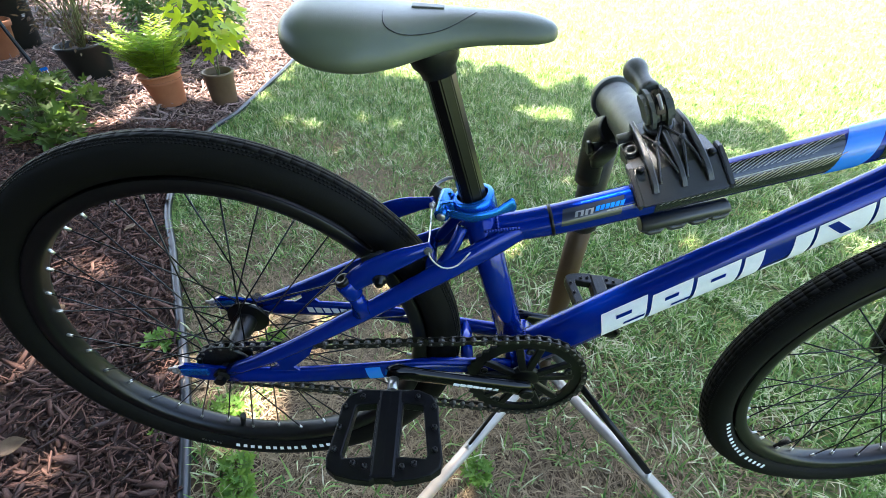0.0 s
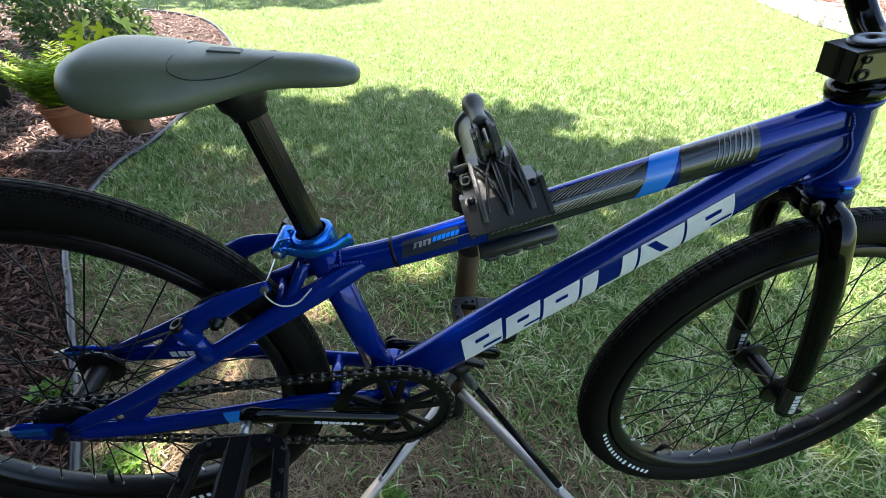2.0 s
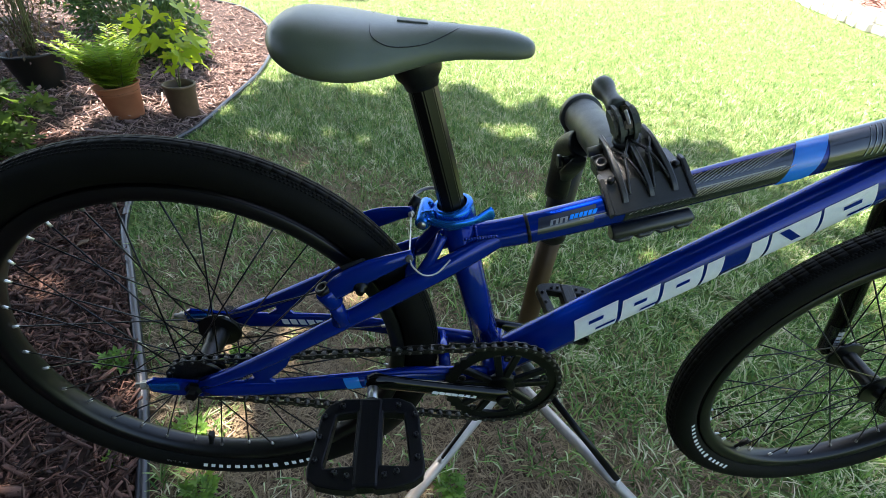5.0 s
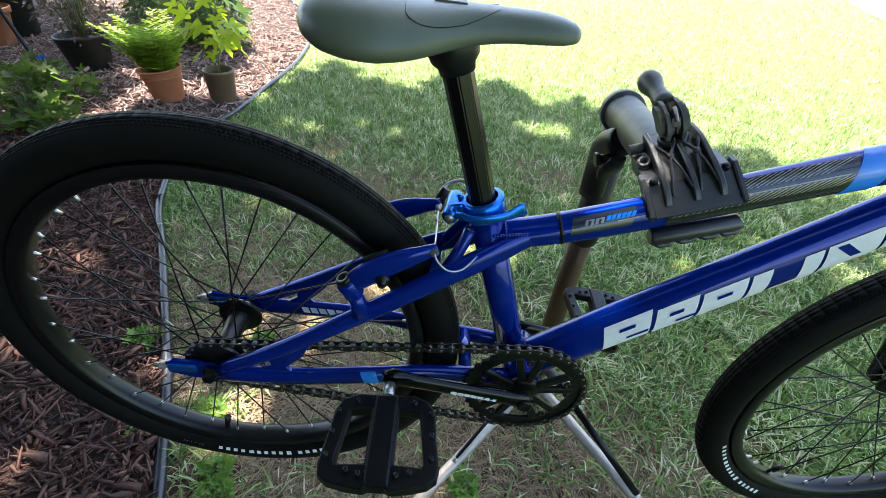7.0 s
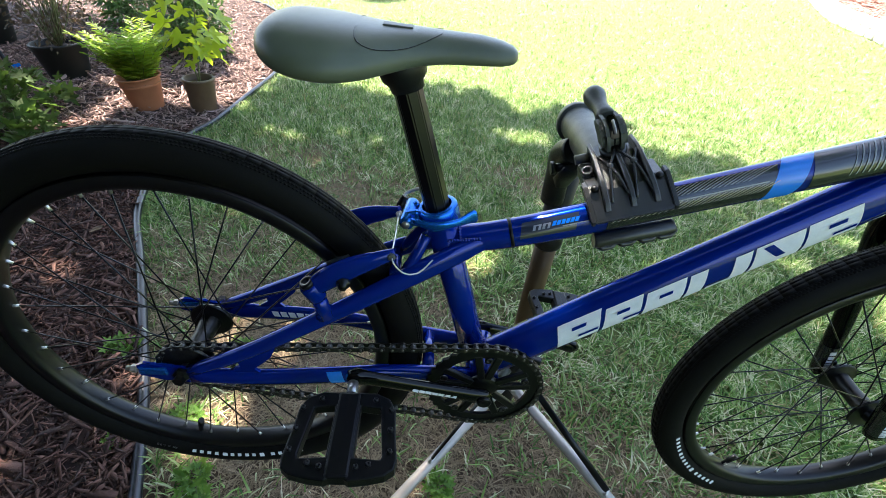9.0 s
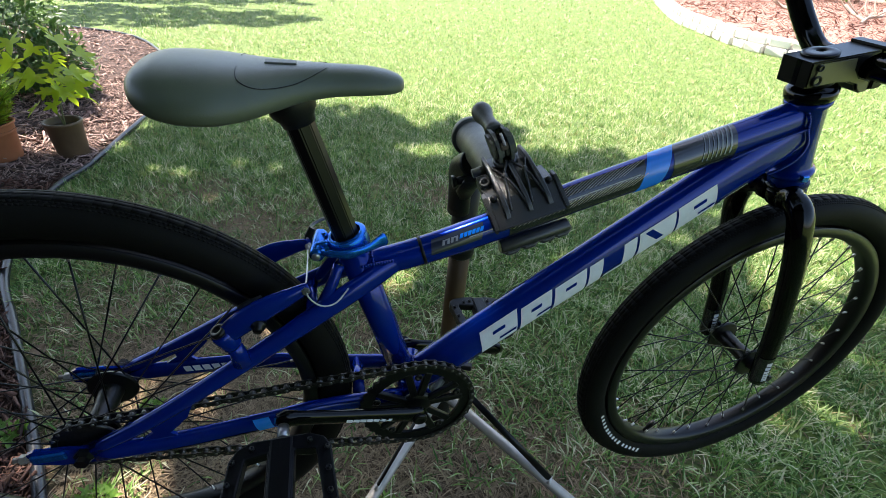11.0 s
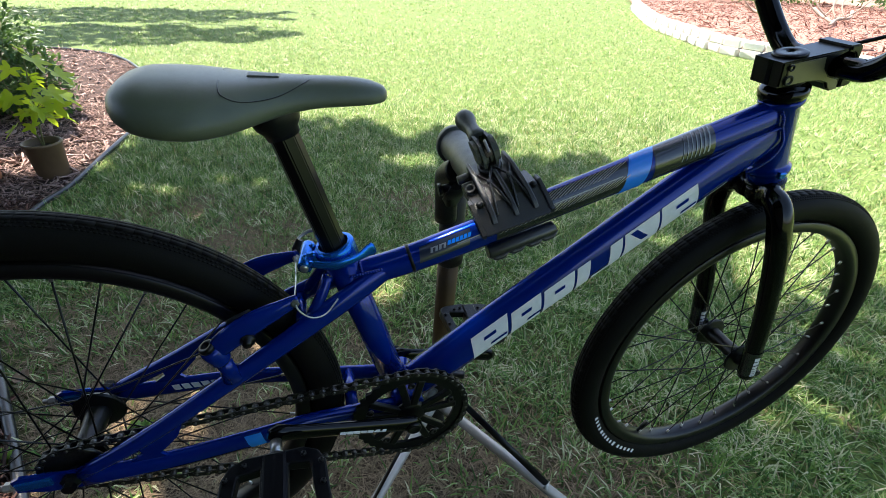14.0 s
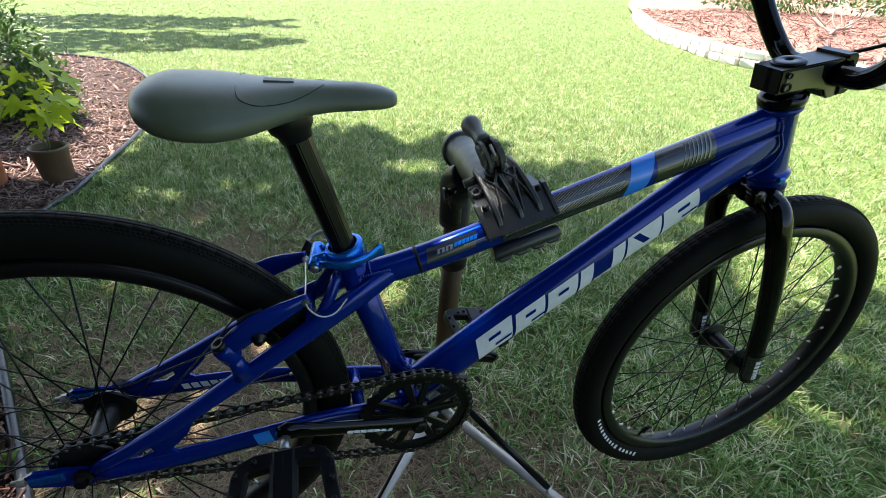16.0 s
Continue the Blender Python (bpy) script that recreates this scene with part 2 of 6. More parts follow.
# ---- mesh helpers ----
def part(name, bm, mat, parent=None, label=""):
    """Links a bmesh as one mesh object under a thing or a part."""
    me = bpy.data.meshes.new(name)
    bm.to_mesh(me)
    bm.free()
    me.materials.append(mat)
    ob = new(name, me)
    ob.parent = parent
    return tagged(ob, label)


def share(name, me, m, parent):
    """One more object on a mesh that others use too."""
    ob = new(name, me)
    ob.parent, ob.matrix_local = parent, m
    return ob


def thing(name, label, category, m=None, group="", kind=""):
    ob = new(name)
    ob.empty_display_size = 0.05
    if m is not None:
        ob.matrix_world = m
    return tagged(ob, label, category, group, kind)


def smooth(bm):
    for f in bm.faces:
        f.smooth = True
    return bm


def mesh_arrays(name, verts, faces, mat, smooth_on=False):
    me = bpy.data.meshes.new(name)
    verts, faces = np.asarray(verts, "f4"), np.asarray(faces, "i4")
    k = faces.shape[1]
    me.vertices.add(len(verts))
    me.vertices.foreach_set("co", verts.ravel())
    me.loops.add(faces.size)
    me.loops.foreach_set("vertex_index", faces.ravel())
    me.polygons.add(len(faces))
    me.polygons.foreach_set("loop_start", np.arange(0, faces.size, k, dtype="i4"))
    if smooth_on:
        me.polygons.foreach_set("use_smooth", np.ones(len(faces), dtype=bool))
    me.update(calc_edges=True)
    me.materials.append(mat)
    return me


def spline(points, n):
    """n points on a smooth curve through the given ones."""
    p = [Vector(q) for q in points]
    p = [p[0] * 2 - p[1]] + p + [p[-1] * 2 - p[-2]]
    out, k = [], len(p) - 3
    for i in range(n):
        u = i / (n - 1) * k
        j = min(int(u), k - 1)
        f = u - j
        a, b, c, d = p[j:j + 4]
        out.append(0.5 * ((2 * b) + (c - a) * f + (2 * a - 5 * b + 4 * c - d) * f * f + (3 * b - a - 3 * c + d) * f ** 3))
    return out


def tube(bm, path, radii, seg=16, up=(0, 1, 0), cap=True):
    """A tube along path; a radius is a number or (across up, along up)."""
    path = [Vector(p) for p in path]
    if not isinstance(radii, (list, tuple)) or (isinstance(radii, tuple) and len(radii) == 2 and len(path) != 2):
        radii = [radii] * len(path)
    rings = []
    for i, p in enumerate(path):
        d = (path[min(i + 1, len(path) - 1)] - path[max(i - 1, 0)]).normalized()
        u = Vector(up)
        u = (u - d * u.dot(d))
        if u.length < 1e-4:
            u = Vector((1, 0, 0)) - d * d.x
        u.normalize()
        v = d.cross(u)
        r = radii[i]
        ru, rv = (r[1], r[0]) if isinstance(r, (list, tuple)) else (r, r)
        rings.append([bm.verts.new(p + u * ru * math.cos(a) + v * rv * math.sin(a)) for a in (2 * math.pi * k / seg for k in range(seg))])
    for a, b in zip(rings, rings[1:]):
        for k in range(seg):
            f = bm.faces.new((a[k], a[(k + 1) % seg], b[(k + 1) % seg], b[k]))
            f.smooth = True
    if cap:
        for ring in (rings[0][::-1], rings[-1]):
            bm.faces.new(ring)
    return bm


def lathe(bm, profile, centre, axis, seg=32, sharp=False):
    """Turns (radius, height) pairs round an axis; a radius of 0 closes the end."""
    axis = Vector(axis).normalized()
    u = axis.orthogonal().normalized()
    v = axis.cross(u)
    c = Vector(centre)
    rings = []
    for r, h in profile:
        if r < 1e-6:
            rings.append([bm.verts.new(c + axis * h)])
        else:
            rings.append([bm.verts.new(c + axis * h + (u * math.cos(2 * math.pi * k / seg) + v * math.sin(2 * math.pi * k / seg)) * r) for k in range(seg)])
    for a, b in zip(rings, rings[1:]):
        for k in range(seg):
            k2 = (k + 1) % seg
            if len(a) == 1 and len(b) == 1:
                continue
            q = (a[0], b[k2], b[k]) if len(a) == 1 else (a[k], a[k2], b[0]) if len(b) == 1 else (a[k], a[k2], b[k2], b[k])
            f = bm.faces.new(q)
            f.smooth = not sharp
    return bm


def block(bm, size, m=None, bevel=0.0, seg=2):
    """A box with rounded edges, added at the pose m."""
    r = bmesh.ops.create_cube(bm, size=1.0, matrix=Matrix.Diagonal((*size, 1)))
    vs = r["verts"]
    if bevel:
        es = list({e for v in vs for e in v.link_edges})
        g = bmesh.ops.bevel(bm, geom=es, offset=bevel, segments=seg, affect="EDGES", profile=0.5)
        vs = list({v for f in g["faces"] for v in f.verts} | {v for v in vs if v.is_valid})
    if m is not None:
        bmesh.ops.transform(bm, matrix=m, verts=vs)
    return bm


def plate(bm, outline, y0, y1, bevel=0.0):
    """A flat piece with an (x, z) outline, from y0 to y1."""
    a = [bm.verts.new((x, y0, z)) for x, z in outline]
    b = [bm.verts.new((x, y1, z)) for x, z in outline]
    fa, fb = bm.faces.new(a), bm.faces.new(b[::-1])
    n = len(a)
    for i in range(n):
        bm.faces.new((a[(i + 1) % n], a[i], b[i], b[(i + 1) % n]))
    bmesh.ops.recalc_face_normals(bm, faces=bm.faces)
    if bevel:
        bmesh.ops.bevel(bm, geom=list(fa.edges) + list(fb.edges), offset=bevel, segments=2, affect="EDGES")
    return bm

# ---- ground ----
bm = bmesh.new()
bmesh.ops.create_grid(bm, x_segments=1, y_segments=1, size=400)
ground = part("ground", bm, LAWN)
tagged(ground, "mown lawn with dry worn patches round the stand", "lawn", kind="structure")

EDGING = [(-0.36, -2.47), (-0.39, -1.6), (-0.45, -0.6), (-0.53, -0.15), (-0.633, 0.131), (-0.762, 0.422), (-0.863, 0.615), (-1.10, 1.05), (-1.28, 1.38), (-1.40, 1.8),
          (-1.419, 2.19), (-1.362, 2.446), (-1.335, 2.9), (-1.305, 3.62), (-1.41, 4.5), (-1.62, 5.2), (-2.2, 6.3), (-2.95, 6.85), (-4.2, 7.2), (-7.0, 7.4)]
edge_line = [(p.x, p.y) for p in spline([(x, y, 0) for x, y in EDGING], 90)]
bm = bmesh.new()
rows = []
for x, y in edge_line:
    rows.append([bm.verts.new((x + (-14 - x) * u, y, 0.006 + 0.012 * min(1, u * 20))) for u in (0, 0.01, 0.05, 0.2, 1)])
for a, b in zip(rows, rows[1:]):
    for i in range(4):
        f = bm.faces.new((a[i], a[i + 1], b[i + 1], b[i]))
        f.smooth = True
bmesh.ops.recalc_face_normals(bm, faces=bm.faces)
for f in bm.faces:
    if f.normal.z < 0:
        f.normal_flip()
mulch_bed = tagged(part("mulch_bed", bm, MULCH), "bed of shredded brown bark mulch", "mulch", kind="structure")
bm = bmesh.new()
tube(bm, [(x, y, 0.017) for x, y in edge_line], 0.0155, 12, up=(0, 0, 1))
tagged(part("garden_edging", bm, EDGE), "black plastic edging tube between bed and lawn", "edging", kind="structure")

BORDER = [(16, 23), (11.7, 17.0), (7.68, 10.0), (6.75, 7.5), (6.48, 6.3), (6.64, 5.6), (7.3, 4.37), (8.6, 3.3), (11, 2.4)]
border_line = [(p.x, p.y) for p in spline([(x, y, 0) for x, y in BORDER], 60)]
bm = bmesh.new()
rows = [[bm.verts.new((x, y, 0.1)), bm.verts.new((40, y + (y - 6) * 0.6, 0.12))] for x, y in border_line]
for a, b in zip(rows, rows[1:]):
    f = bm.faces.new((a[0], a[1], b[1], b[0]))
    if f.normal.z < 0:
        f.normal_flip()
far_bed = tagged(part("mulch_bed", bm, CHIP_RED), "sunlit bed of reddish bark mulch", "mulch", kind="structure")

# unseen walls and overhang, added behind and left of the camera to cut sky light
bm = bmesh.new()
block(bm, (17.0, 0.24, 2.9), Matrix.Translation((-8.2, -2.6, 1.45)), 0.01)
tagged(part("shade_wall_south", bm, WALL), "plain brown unseen wall, added to block sky light", "wall", kind="structure")
bm = bmesh.new()
block(bm, (0.24, 5.6, 2.9), Matrix.Translation((-6.8, 0.32, 1.45)), 0.01)
tagged(part("shade_wall_west", bm, WALL), "plain brown unseen wall, added to block sky light", "wall", kind="structure")
# added overhang, out of view: darkens the near bed and the bicycle's rear
bm = bmesh.new()
block(bm, (17.4, 2.5, 0.16), Matrix.Translation((-8.2, -2.10, 2.85)) @ Matrix.Rotation(radians(-14), 4, "X"), 0.01)
tagged(part("eaves", bm, WALL), "deep brown unseen overhang, added to block sky light", "eaves", kind="structure")

# ---- bicycle ----
BIKE = thing("bicycle", "blue aluminium racing bicycle with black wheels, held by its top tube", "bicycle", pose(0, 0.046, 0, 1.2, 0, 0.6))
BB = Vector((0.108, 0, 0.687))
REAR, FRONT = Vector((-0.272, 0, 0.708)), Vector((0.683, 0.002, 0.642))


def ring_torus(bm, centre, big, section, seg=96):
    """Turns a closed (radial, side) section round the wheel axis (y)."""
    rows = []
    for k in range(seg):
        a = 2 * math.pi * k / seg
        rows.append([bm.verts.new((centre.x + (big + r) * math.cos(a), centre.y + s, centre.z + (big + r) * math.sin(a))) for r, s in section])
    n = len(section)
    for k in range(seg):
        a, b = rows[k], rows[(k + 1) % seg]
        for i in range(n):
            f = bm.faces.new((a[i], a[(i + 1) % n], b[(i + 1) % n], b[i]))
            f.smooth = True
    bmesh.ops.recalc_face_normals(bm, faces=bm.faces)
    return bm


def wheel(name, c, label, turn=Matrix()):
    """Rim with tyre, tread, hub, spokes, nipples and valve as its pieces."""
    def put(n, bm, mat, parent, lab=""):
        bmesh.ops.transform(bm, matrix=turn, verts=bm.verts)
        return part(n, bm, mat, parent, lab)
    bm = bmesh.new()
    rim = put(name, ring_torus(bm, c, 0.2375, [(0.014, -0.0145), (0.0155, -0.013), (0.0135, -0.011), (0.006, -0.010), (0.006, 0.010), (0.0135, 0.011), (0.0155, 0.013), (0.014, 0.0145),
                                               (0.004, 0.0145), (-0.002, 0.0125), (-0.004, 0.006), (-0.0045, 0), (-0.004, -0.006), (-0.002, -0.0125), (0.004, -0.0145)]), RIMM, BIKE, label)
    bm = bmesh.new()
    sec = []
    for k in range(40):
        a = 2 * math.pi * k / 40
        sec.append((0.0225 * math.cos(a), 0.0215 * math.sin(a)))
    put("tyre", ring_torus(bm, c, 0.2745, sec, 192), RUBBER, rim, "black slick street tyre with low block tread")
    # low tread: cut blocks round the crown and rows of fine teeth on both shoulders
    boxes = []
    for count, t, w, l, proud in ((124, 0.0, 0.0050, 0.0148, 0.0007), (124, 0.0052, 0.0050, 0.0148, 0.0007), (124, -0.0052, 0.0050, 0.0148, 0.0007), (420, 0.0098, 0.0020, 0.0032, 0.0005), (420, -0.0098, 0.0020, 0.0032, 0.0005), (420, 0.0128, 0.0018, 0.0032, 0.0005), (420, -0.0128, 0.0018, 0.0032, 0.0005)):
        ang = math.asin(t / 0.0215)
        rr = 0.2745 + 0.0225 * math.cos(ang) + proud - 0.0011
        for k in range(count):
            boxes.append((2 * math.pi * (k + (0.5 if abs(t) > 0.012 else 0)) / count, rr, t, ang, w, l))
    b = np.array(boxes)
    nb = len(b)
    ca, sa, cg, sg = np.cos(b[:, 0]), np.sin(b[:, 0]), np.cos(b[:, 3]), np.sin(b[:, 3])
    vv = np.empty((nb, 8, 3))
    for i, (dr, dw, dl) in enumerate([(p, q, r) for p in (-1, 1) for q in (-1, 1) for r in (-1, 1)]):
        er, ew, el = dr * 0.0011, dw * b[:, 4] / 2, dl * b[:, 5] / 2
        rad, side = b[:, 1] + er * cg - ew * sg, b[:, 2] + er * sg + ew * cg
        vv[:, i, 0], vv[:, i, 1], vv[:, i, 2] = c.x + rad * ca - el * sa, c.y + side, c.z + rad * sa + el * ca
    vv = vv.reshape(-1, 3) @ np.array(turn.to_3x3()).T + np.array(turn.translation)
    ff = (np.arange(nb)[:, None, None] * 8 + np.array([(0, 1, 3, 2), (4, 6, 7, 5), (0, 4, 5, 1), (2, 3, 7, 6), (0, 2, 6, 4), (1, 5, 7, 3)])[None]).reshape(-1, 4)
    tread = new("tread", mesh_arrays("tread", vv, ff, RUBBER))
    tread.parent = rim
    # hub
    bm = bmesh.new()
    lathe(bm, [(0, -0.062), (0.006, -0.062), (0.006, -0.047), (0.010, -0.045), (0.012, -0.036), (0.028, -0.035), (0.029, -0.032), (0.027, -0.030), (0.014, -0.027), (0.0125, 0),
               (0.014, 0.027), (0.027, 0.030), (0.029, 0.032), (0.028, 0.035), (0.012, 0.036), (0.010, 0.045), (0.006, 0.047), (0.006, 0.062), (0, 0.062)], c, (0, 1, 0), 40, True)
    put("hub", bm, RIMM, rim)
    spoke_me = nip_me = None
    for k in range(36):
        a = 2 * math.pi * k / 36
        side = 1 if k % 2 else -1
        lean = (1 if (k // 2) % 2 else -1) * radians(48)
        p0 = c + Vector((0.0265 * math.cos(a + lean), side * 0.0325, 0.0265 * math.sin(a + lean)))
        p1 = c + Vector((0.236 * math.cos(a), side * 0.002, 0.236 * math.sin(a)))
        d = (turn @ p1) - (turn @ p0)
        if spoke_me is None:
            ln = d.length
            bm = bmesh.new()
            tube(bm, [(0, 0, 0), (0, 0, ln)], [0.001, 0.001], 6, up=(1, 0, 0))
            s0 = part("spoke", bm, BLACKM, rim)
            spoke_me = s0.data
            bm = bmesh.new()
            tube(bm, [(0, 0, -0.010), (0, 0, -0.004), (0, 0, 0.004)], [0.0019, 0.0022, 0.0022], 6, up=(1, 0, 0))
            n0 = part("nipple", bm, STEEL, rim, "bright spoke nipple")
            nip_me = n0.data
        else:
            s0, n0 = share("spoke", spoke_me, Matrix(), rim), share("nipple", nip_me, Matrix(), rim)
        q = d.to_track_quat("Z", "Y").to_matrix().to_4x4()
        s0.matrix_local = Matrix.Translation(turn @ p0) @ q
        n0.matrix_local = Matrix.Translation(turn @ p1) @ q
    bm = bmesh.new()
    av = radians(256 if name == "rear_wheel" else 240)
    dv = Vector((math.cos(av), 0, math.sin(av)))
    tube(bm, [c + dv * 0.24, c + dv * 0.222, c + dv * 0.221, c + dv * 0.205], [0.0035, 0.0035, 0.0045, 0.0045], 10)
    put("valve", bm, PLASTIC, rim)
    return rim


# steering: everything in front of the head tube is turned a little to the far side
AX_TOP, AX_BOT = Vector((0.567, 0, 1.080)), Vector((0.598, 0, 0.975))
AXIS = (AX_TOP - AX_BOT).normalized()
STEER = Matrix.Translation(AX_BOT) @ Matrix.Rotation(radians(2.0), 4, AXIS) @ Matrix.Translation(-AX_BOT)

rear_wheel = wheel("rear_wheel", REAR, "black rear rim with laced black spokes")
front_wheel = wheel("front_wheel", FRONT, "black front rim with laced black spokes", STEER)

def pierced(outline, holes, y0, y1):
    """A flat piece with an (x, z) outline and holes through it, from y0 to y1."""
    bm = bmesh.new()
    rings = [[[bm.verts.new((x, y, z)) for x, z in ring] for y in (y0, y1)] for ring in [outline] + holes]
    for lev in (0, 1):
        edges = [bm.edges.new((r[lev][k], r[lev][(k + 1) % len(r[lev])])) for r in rings for k in range(len(r[lev]))]
        bmesh.ops.triangle_fill(bm, edges=edges, use_beauty=True)
    for lo, hi in rings:
        for k in range(len(lo)):
            j = (k + 1) % len(lo)
            bm.faces.new((lo[k], lo[j], hi[j], hi[k]))
    bmesh.ops.recalc_face_normals(bm, faces=bm.faces)
    return bm


# frame tubes
bm = bmesh.new()
DT = spline([(0.114, 0, 0.689), (0.206, 0, 0.7612), (0.323, 0, 0.8513), (0.428, 0, 0.9312), (0.500, 0, 0.9868), (0.545, 0, 1.0205), (0.582, 0, 1.0440)], 36)
DTR = [(0.0288 + 0.0010 * math.sin(math.pi * min(1, i / 24)) + 0.0020 * max(0, (i - 25) / 10) ** 1.2, 0.0208 - 0.0025 * max(0, (i - 27) / 8)) for i in range(36)]
down_tube = part("down_tube", tube(bm, DT, DTR, 24), BLUE, BIKE)
bm = bmesh.new()
TT = spline([(0.045, 0, 0.893), (0.102, 0, 0.903), (0.187, 0, 0.928), (0.33, 0, 0.977), (0.501, 0, 1.034), (0.572, 0, 1.058)], 30)
TTR = [(0.0155 + 0.0065 * i / 29, 0.017) for i in range(30)]
top_tube = part("top_tube", tube(bm, TT, TTR, 24), BLUE, BIKE)
bm = bmesh.new()
ST_B, ST_T = Vector((0.100, 0, 0.690)), Vector((0.0335, 0, 0.930))
seat_tube = part("seat_tube", tube(bm, [ST_B, ST_B.lerp(ST_T, 0.5), ST_T], 0.0172, 24), BLUE, BIKE)
bm = bmesh.new()
d = AXIS
lathe(bm, [(0.0, -0.004), (0.0225, -0.004), (0.0232, 0.004), (0.0236, 0.009), (0.0256, 0.010), (0.0260, 0.0125), (0.0256, 0.0155), (0.0230, 0.017), (0.0212, 0.022), (0.0205, 0.05), (0.021, 0.098), (0.0245, 0.102), (0.0245, 0.108), (0, 0.108)], AX_BOT, d, 32)
part("head_tube", bm, BLUE, BIKE)
bm = bmesh.new()
lathe(bm, [(0, 0.108), (0.0255, 0.109), (0.0265, 0.113), (0.0265, 0.119), (0.022, 0.124), (0.016, 0.126), (0.016, 0.135), (0, 0.135)], AX_BOT, d, 32)
part("upper_headset", bm, GLOSS, BIKE)
bm = bmesh.new()
lathe(bm, [(0, -0.012), (0.022, -0.012), (0.0245, -0.008), (0.0245, -0.0045), (0, -0.0045)], AX_BOT, d, 32)
part("lower_headset", bm, GLOSS, BIKE)
bm = bmesh.new()
lathe(bm, [(0.0, -0.037), (0.021, -0.037), (0.0225, -0.034), (0.0225, 0.034), (0.021, 0.037), (0, 0.037)], BB, (0, 1, 0), 32)
part("bottom_bracket_shell", bm, BLUE, BIKE)
for s in (-1, 1):
    bm = bmesh.new()
    tube(bm, spline([(-0.262, s * 0.058, 0.712), (-0.19, s * 0.056, 0.748), (-0.091, s * 0.047, 0.806), (-0.01, s * 0.034, 0.852), (0.045, s * 0.0215, 0.8805), (0.085, s * 0.0085, 0.8985), (0.118, s * 0.001, 0.9075)], 26), [(0.0085 + 0.0048 * min(1, i / 14) - 0.0075 * max(0, (i - 18) / 7) ** 1.3, 0.0085) for i in range(26)], 16)
    part("seat_stay", bm, BLUE, BIKE)
    bm = bmesh.new()
    tube(bm, spline([(-0.262, s * 0.058, 0.703), (-0.18, s * 0.057, 0.703), (-0.09, s * 0.05, 0.704), (-0.01, s * 0.038, 0.700), (0.09, s * 0.03, 0.690)], 20), (0.0125, 0.0088), 16)
    part("chain_stay", bm, BLUE, BIKE)
    bm = pierced([(-0.326, 0.701), (-0.326, 0.719), (-0.318, 0.723), (-0.262, 0.716), (-0.215, 0.737), (-0.165, 0.762), (-0.150, 0.764), (-0.158, 0.746), (-0.170, 0.733), (-0.182, 0.722), (-0.176, 0.715), (-0.150, 0.714), (-0.146, 0.694), (-0.26, 0.6895), (-0.30, 0.693)],
                 [[(-0.318, 0.705), (-0.318, 0.712), (-0.291, 0.712), (-0.291, 0.705)], [(-0.236, 0.714), (-0.220, 0.724), (-0.200, 0.732), (-0.199, 0.725), (-0.215, 0.714)]], s * 0.0560, s * 0.0600)
    part("dropout", bm, BLUE, BIKE)
    bm = bmesh.new()
    tube(bm, [(-0.341, s * 0.058, 0.711), (-0.30, s * 0.058, 0.711)], [0.003, 0.003], 10)
    lathe(bm, [(0, 0.0), (0.0055, 0.0), (0.0055, 0.006), (0, 0.006)], (-0.334, s * 0.058, 0.711), (1, 0, 0), 6, True)
    part("chain_tensioner", bm, ALU, BIKE)

# seat post and clamp
PD = (ST_T - ST_B).normalized()
bm = bmesh.new()
tube(bm, [ST_T - PD * 0.03, ST_T + PD * 0.137], 0.0142, 8)
for f in bm.faces:
    f.smooth = False
bmesh.ops.bevel(bm, geom=[e for e in bm.edges if abs((e.verts[0].co - e.verts[1].co).normalized().dot(PD)) > 0.9], offset=0.0012, segments=2, affect="EDGES")
part("seat_post", bm, BLACKM, BIKE, "fluted black seat post")


def patch(path, radii, t0, t1, a0, a1, lift=0.0007, shear=0.0, nt=6, na=6, edge=None):
    """A thin film on the surface of a tube: t is along the tube (0 to 1), a the angle (90 up, 180 towards the drive side)."""
    bm = bmesh.new()
    n = len(path) - 1
    grid = []
    for i in range(nt + 1):
        row = []
        for j in range(na + 1):
            a = a0 + (a1 - a0) * j / na
            t = t0 + (t1 - t0) * i / nt + shear * (j / na - 0.5)
            if edge:
                t += edge(i / nt, j / na)
            u = max(0, min(n - 1e-4, t * n))
            k = int(u)
            f = u - k
            p = path[k].lerp(path[k + 1], f)
            d = (path[k + 1] - path[k]).normalized()
            rv = radii[k][0] * (1 - f) + radii[k + 1][0] * f + lift
            ru = radii[k][1] * (1 - f) + radii[k + 1][1] * f + lift
            v = d.cross(Vector((0, 1, 0)))
            row.append(bm.verts.new(p + Vector((0, 1, 0)) * ru * math.cos(radians(a)) + v * rv * math.sin(radians(a))))
        grid.append(row)
    for i in range(nt):
        for j in range(na):
            f = bm.faces.new((grid[i][j], grid[i + 1][j], grid[i + 1][j + 1], grid[i][j + 1]))
            f.smooth = True
    bmesh.ops.recalc_face_normals(bm, faces=bm.faces)
    return bm


# large white marks on the down tube: plain slanted shapes
def along(path, x):
    """The place along a tube (0 to 1) where it reaches x."""
    n = len(path) - 1
    for k in range(n):
        if path[k].x <= x <= path[k + 1].x:
            return (k + (x - path[k].x) / (path[k + 1].x - path[k].x)) / n
    return 1.0


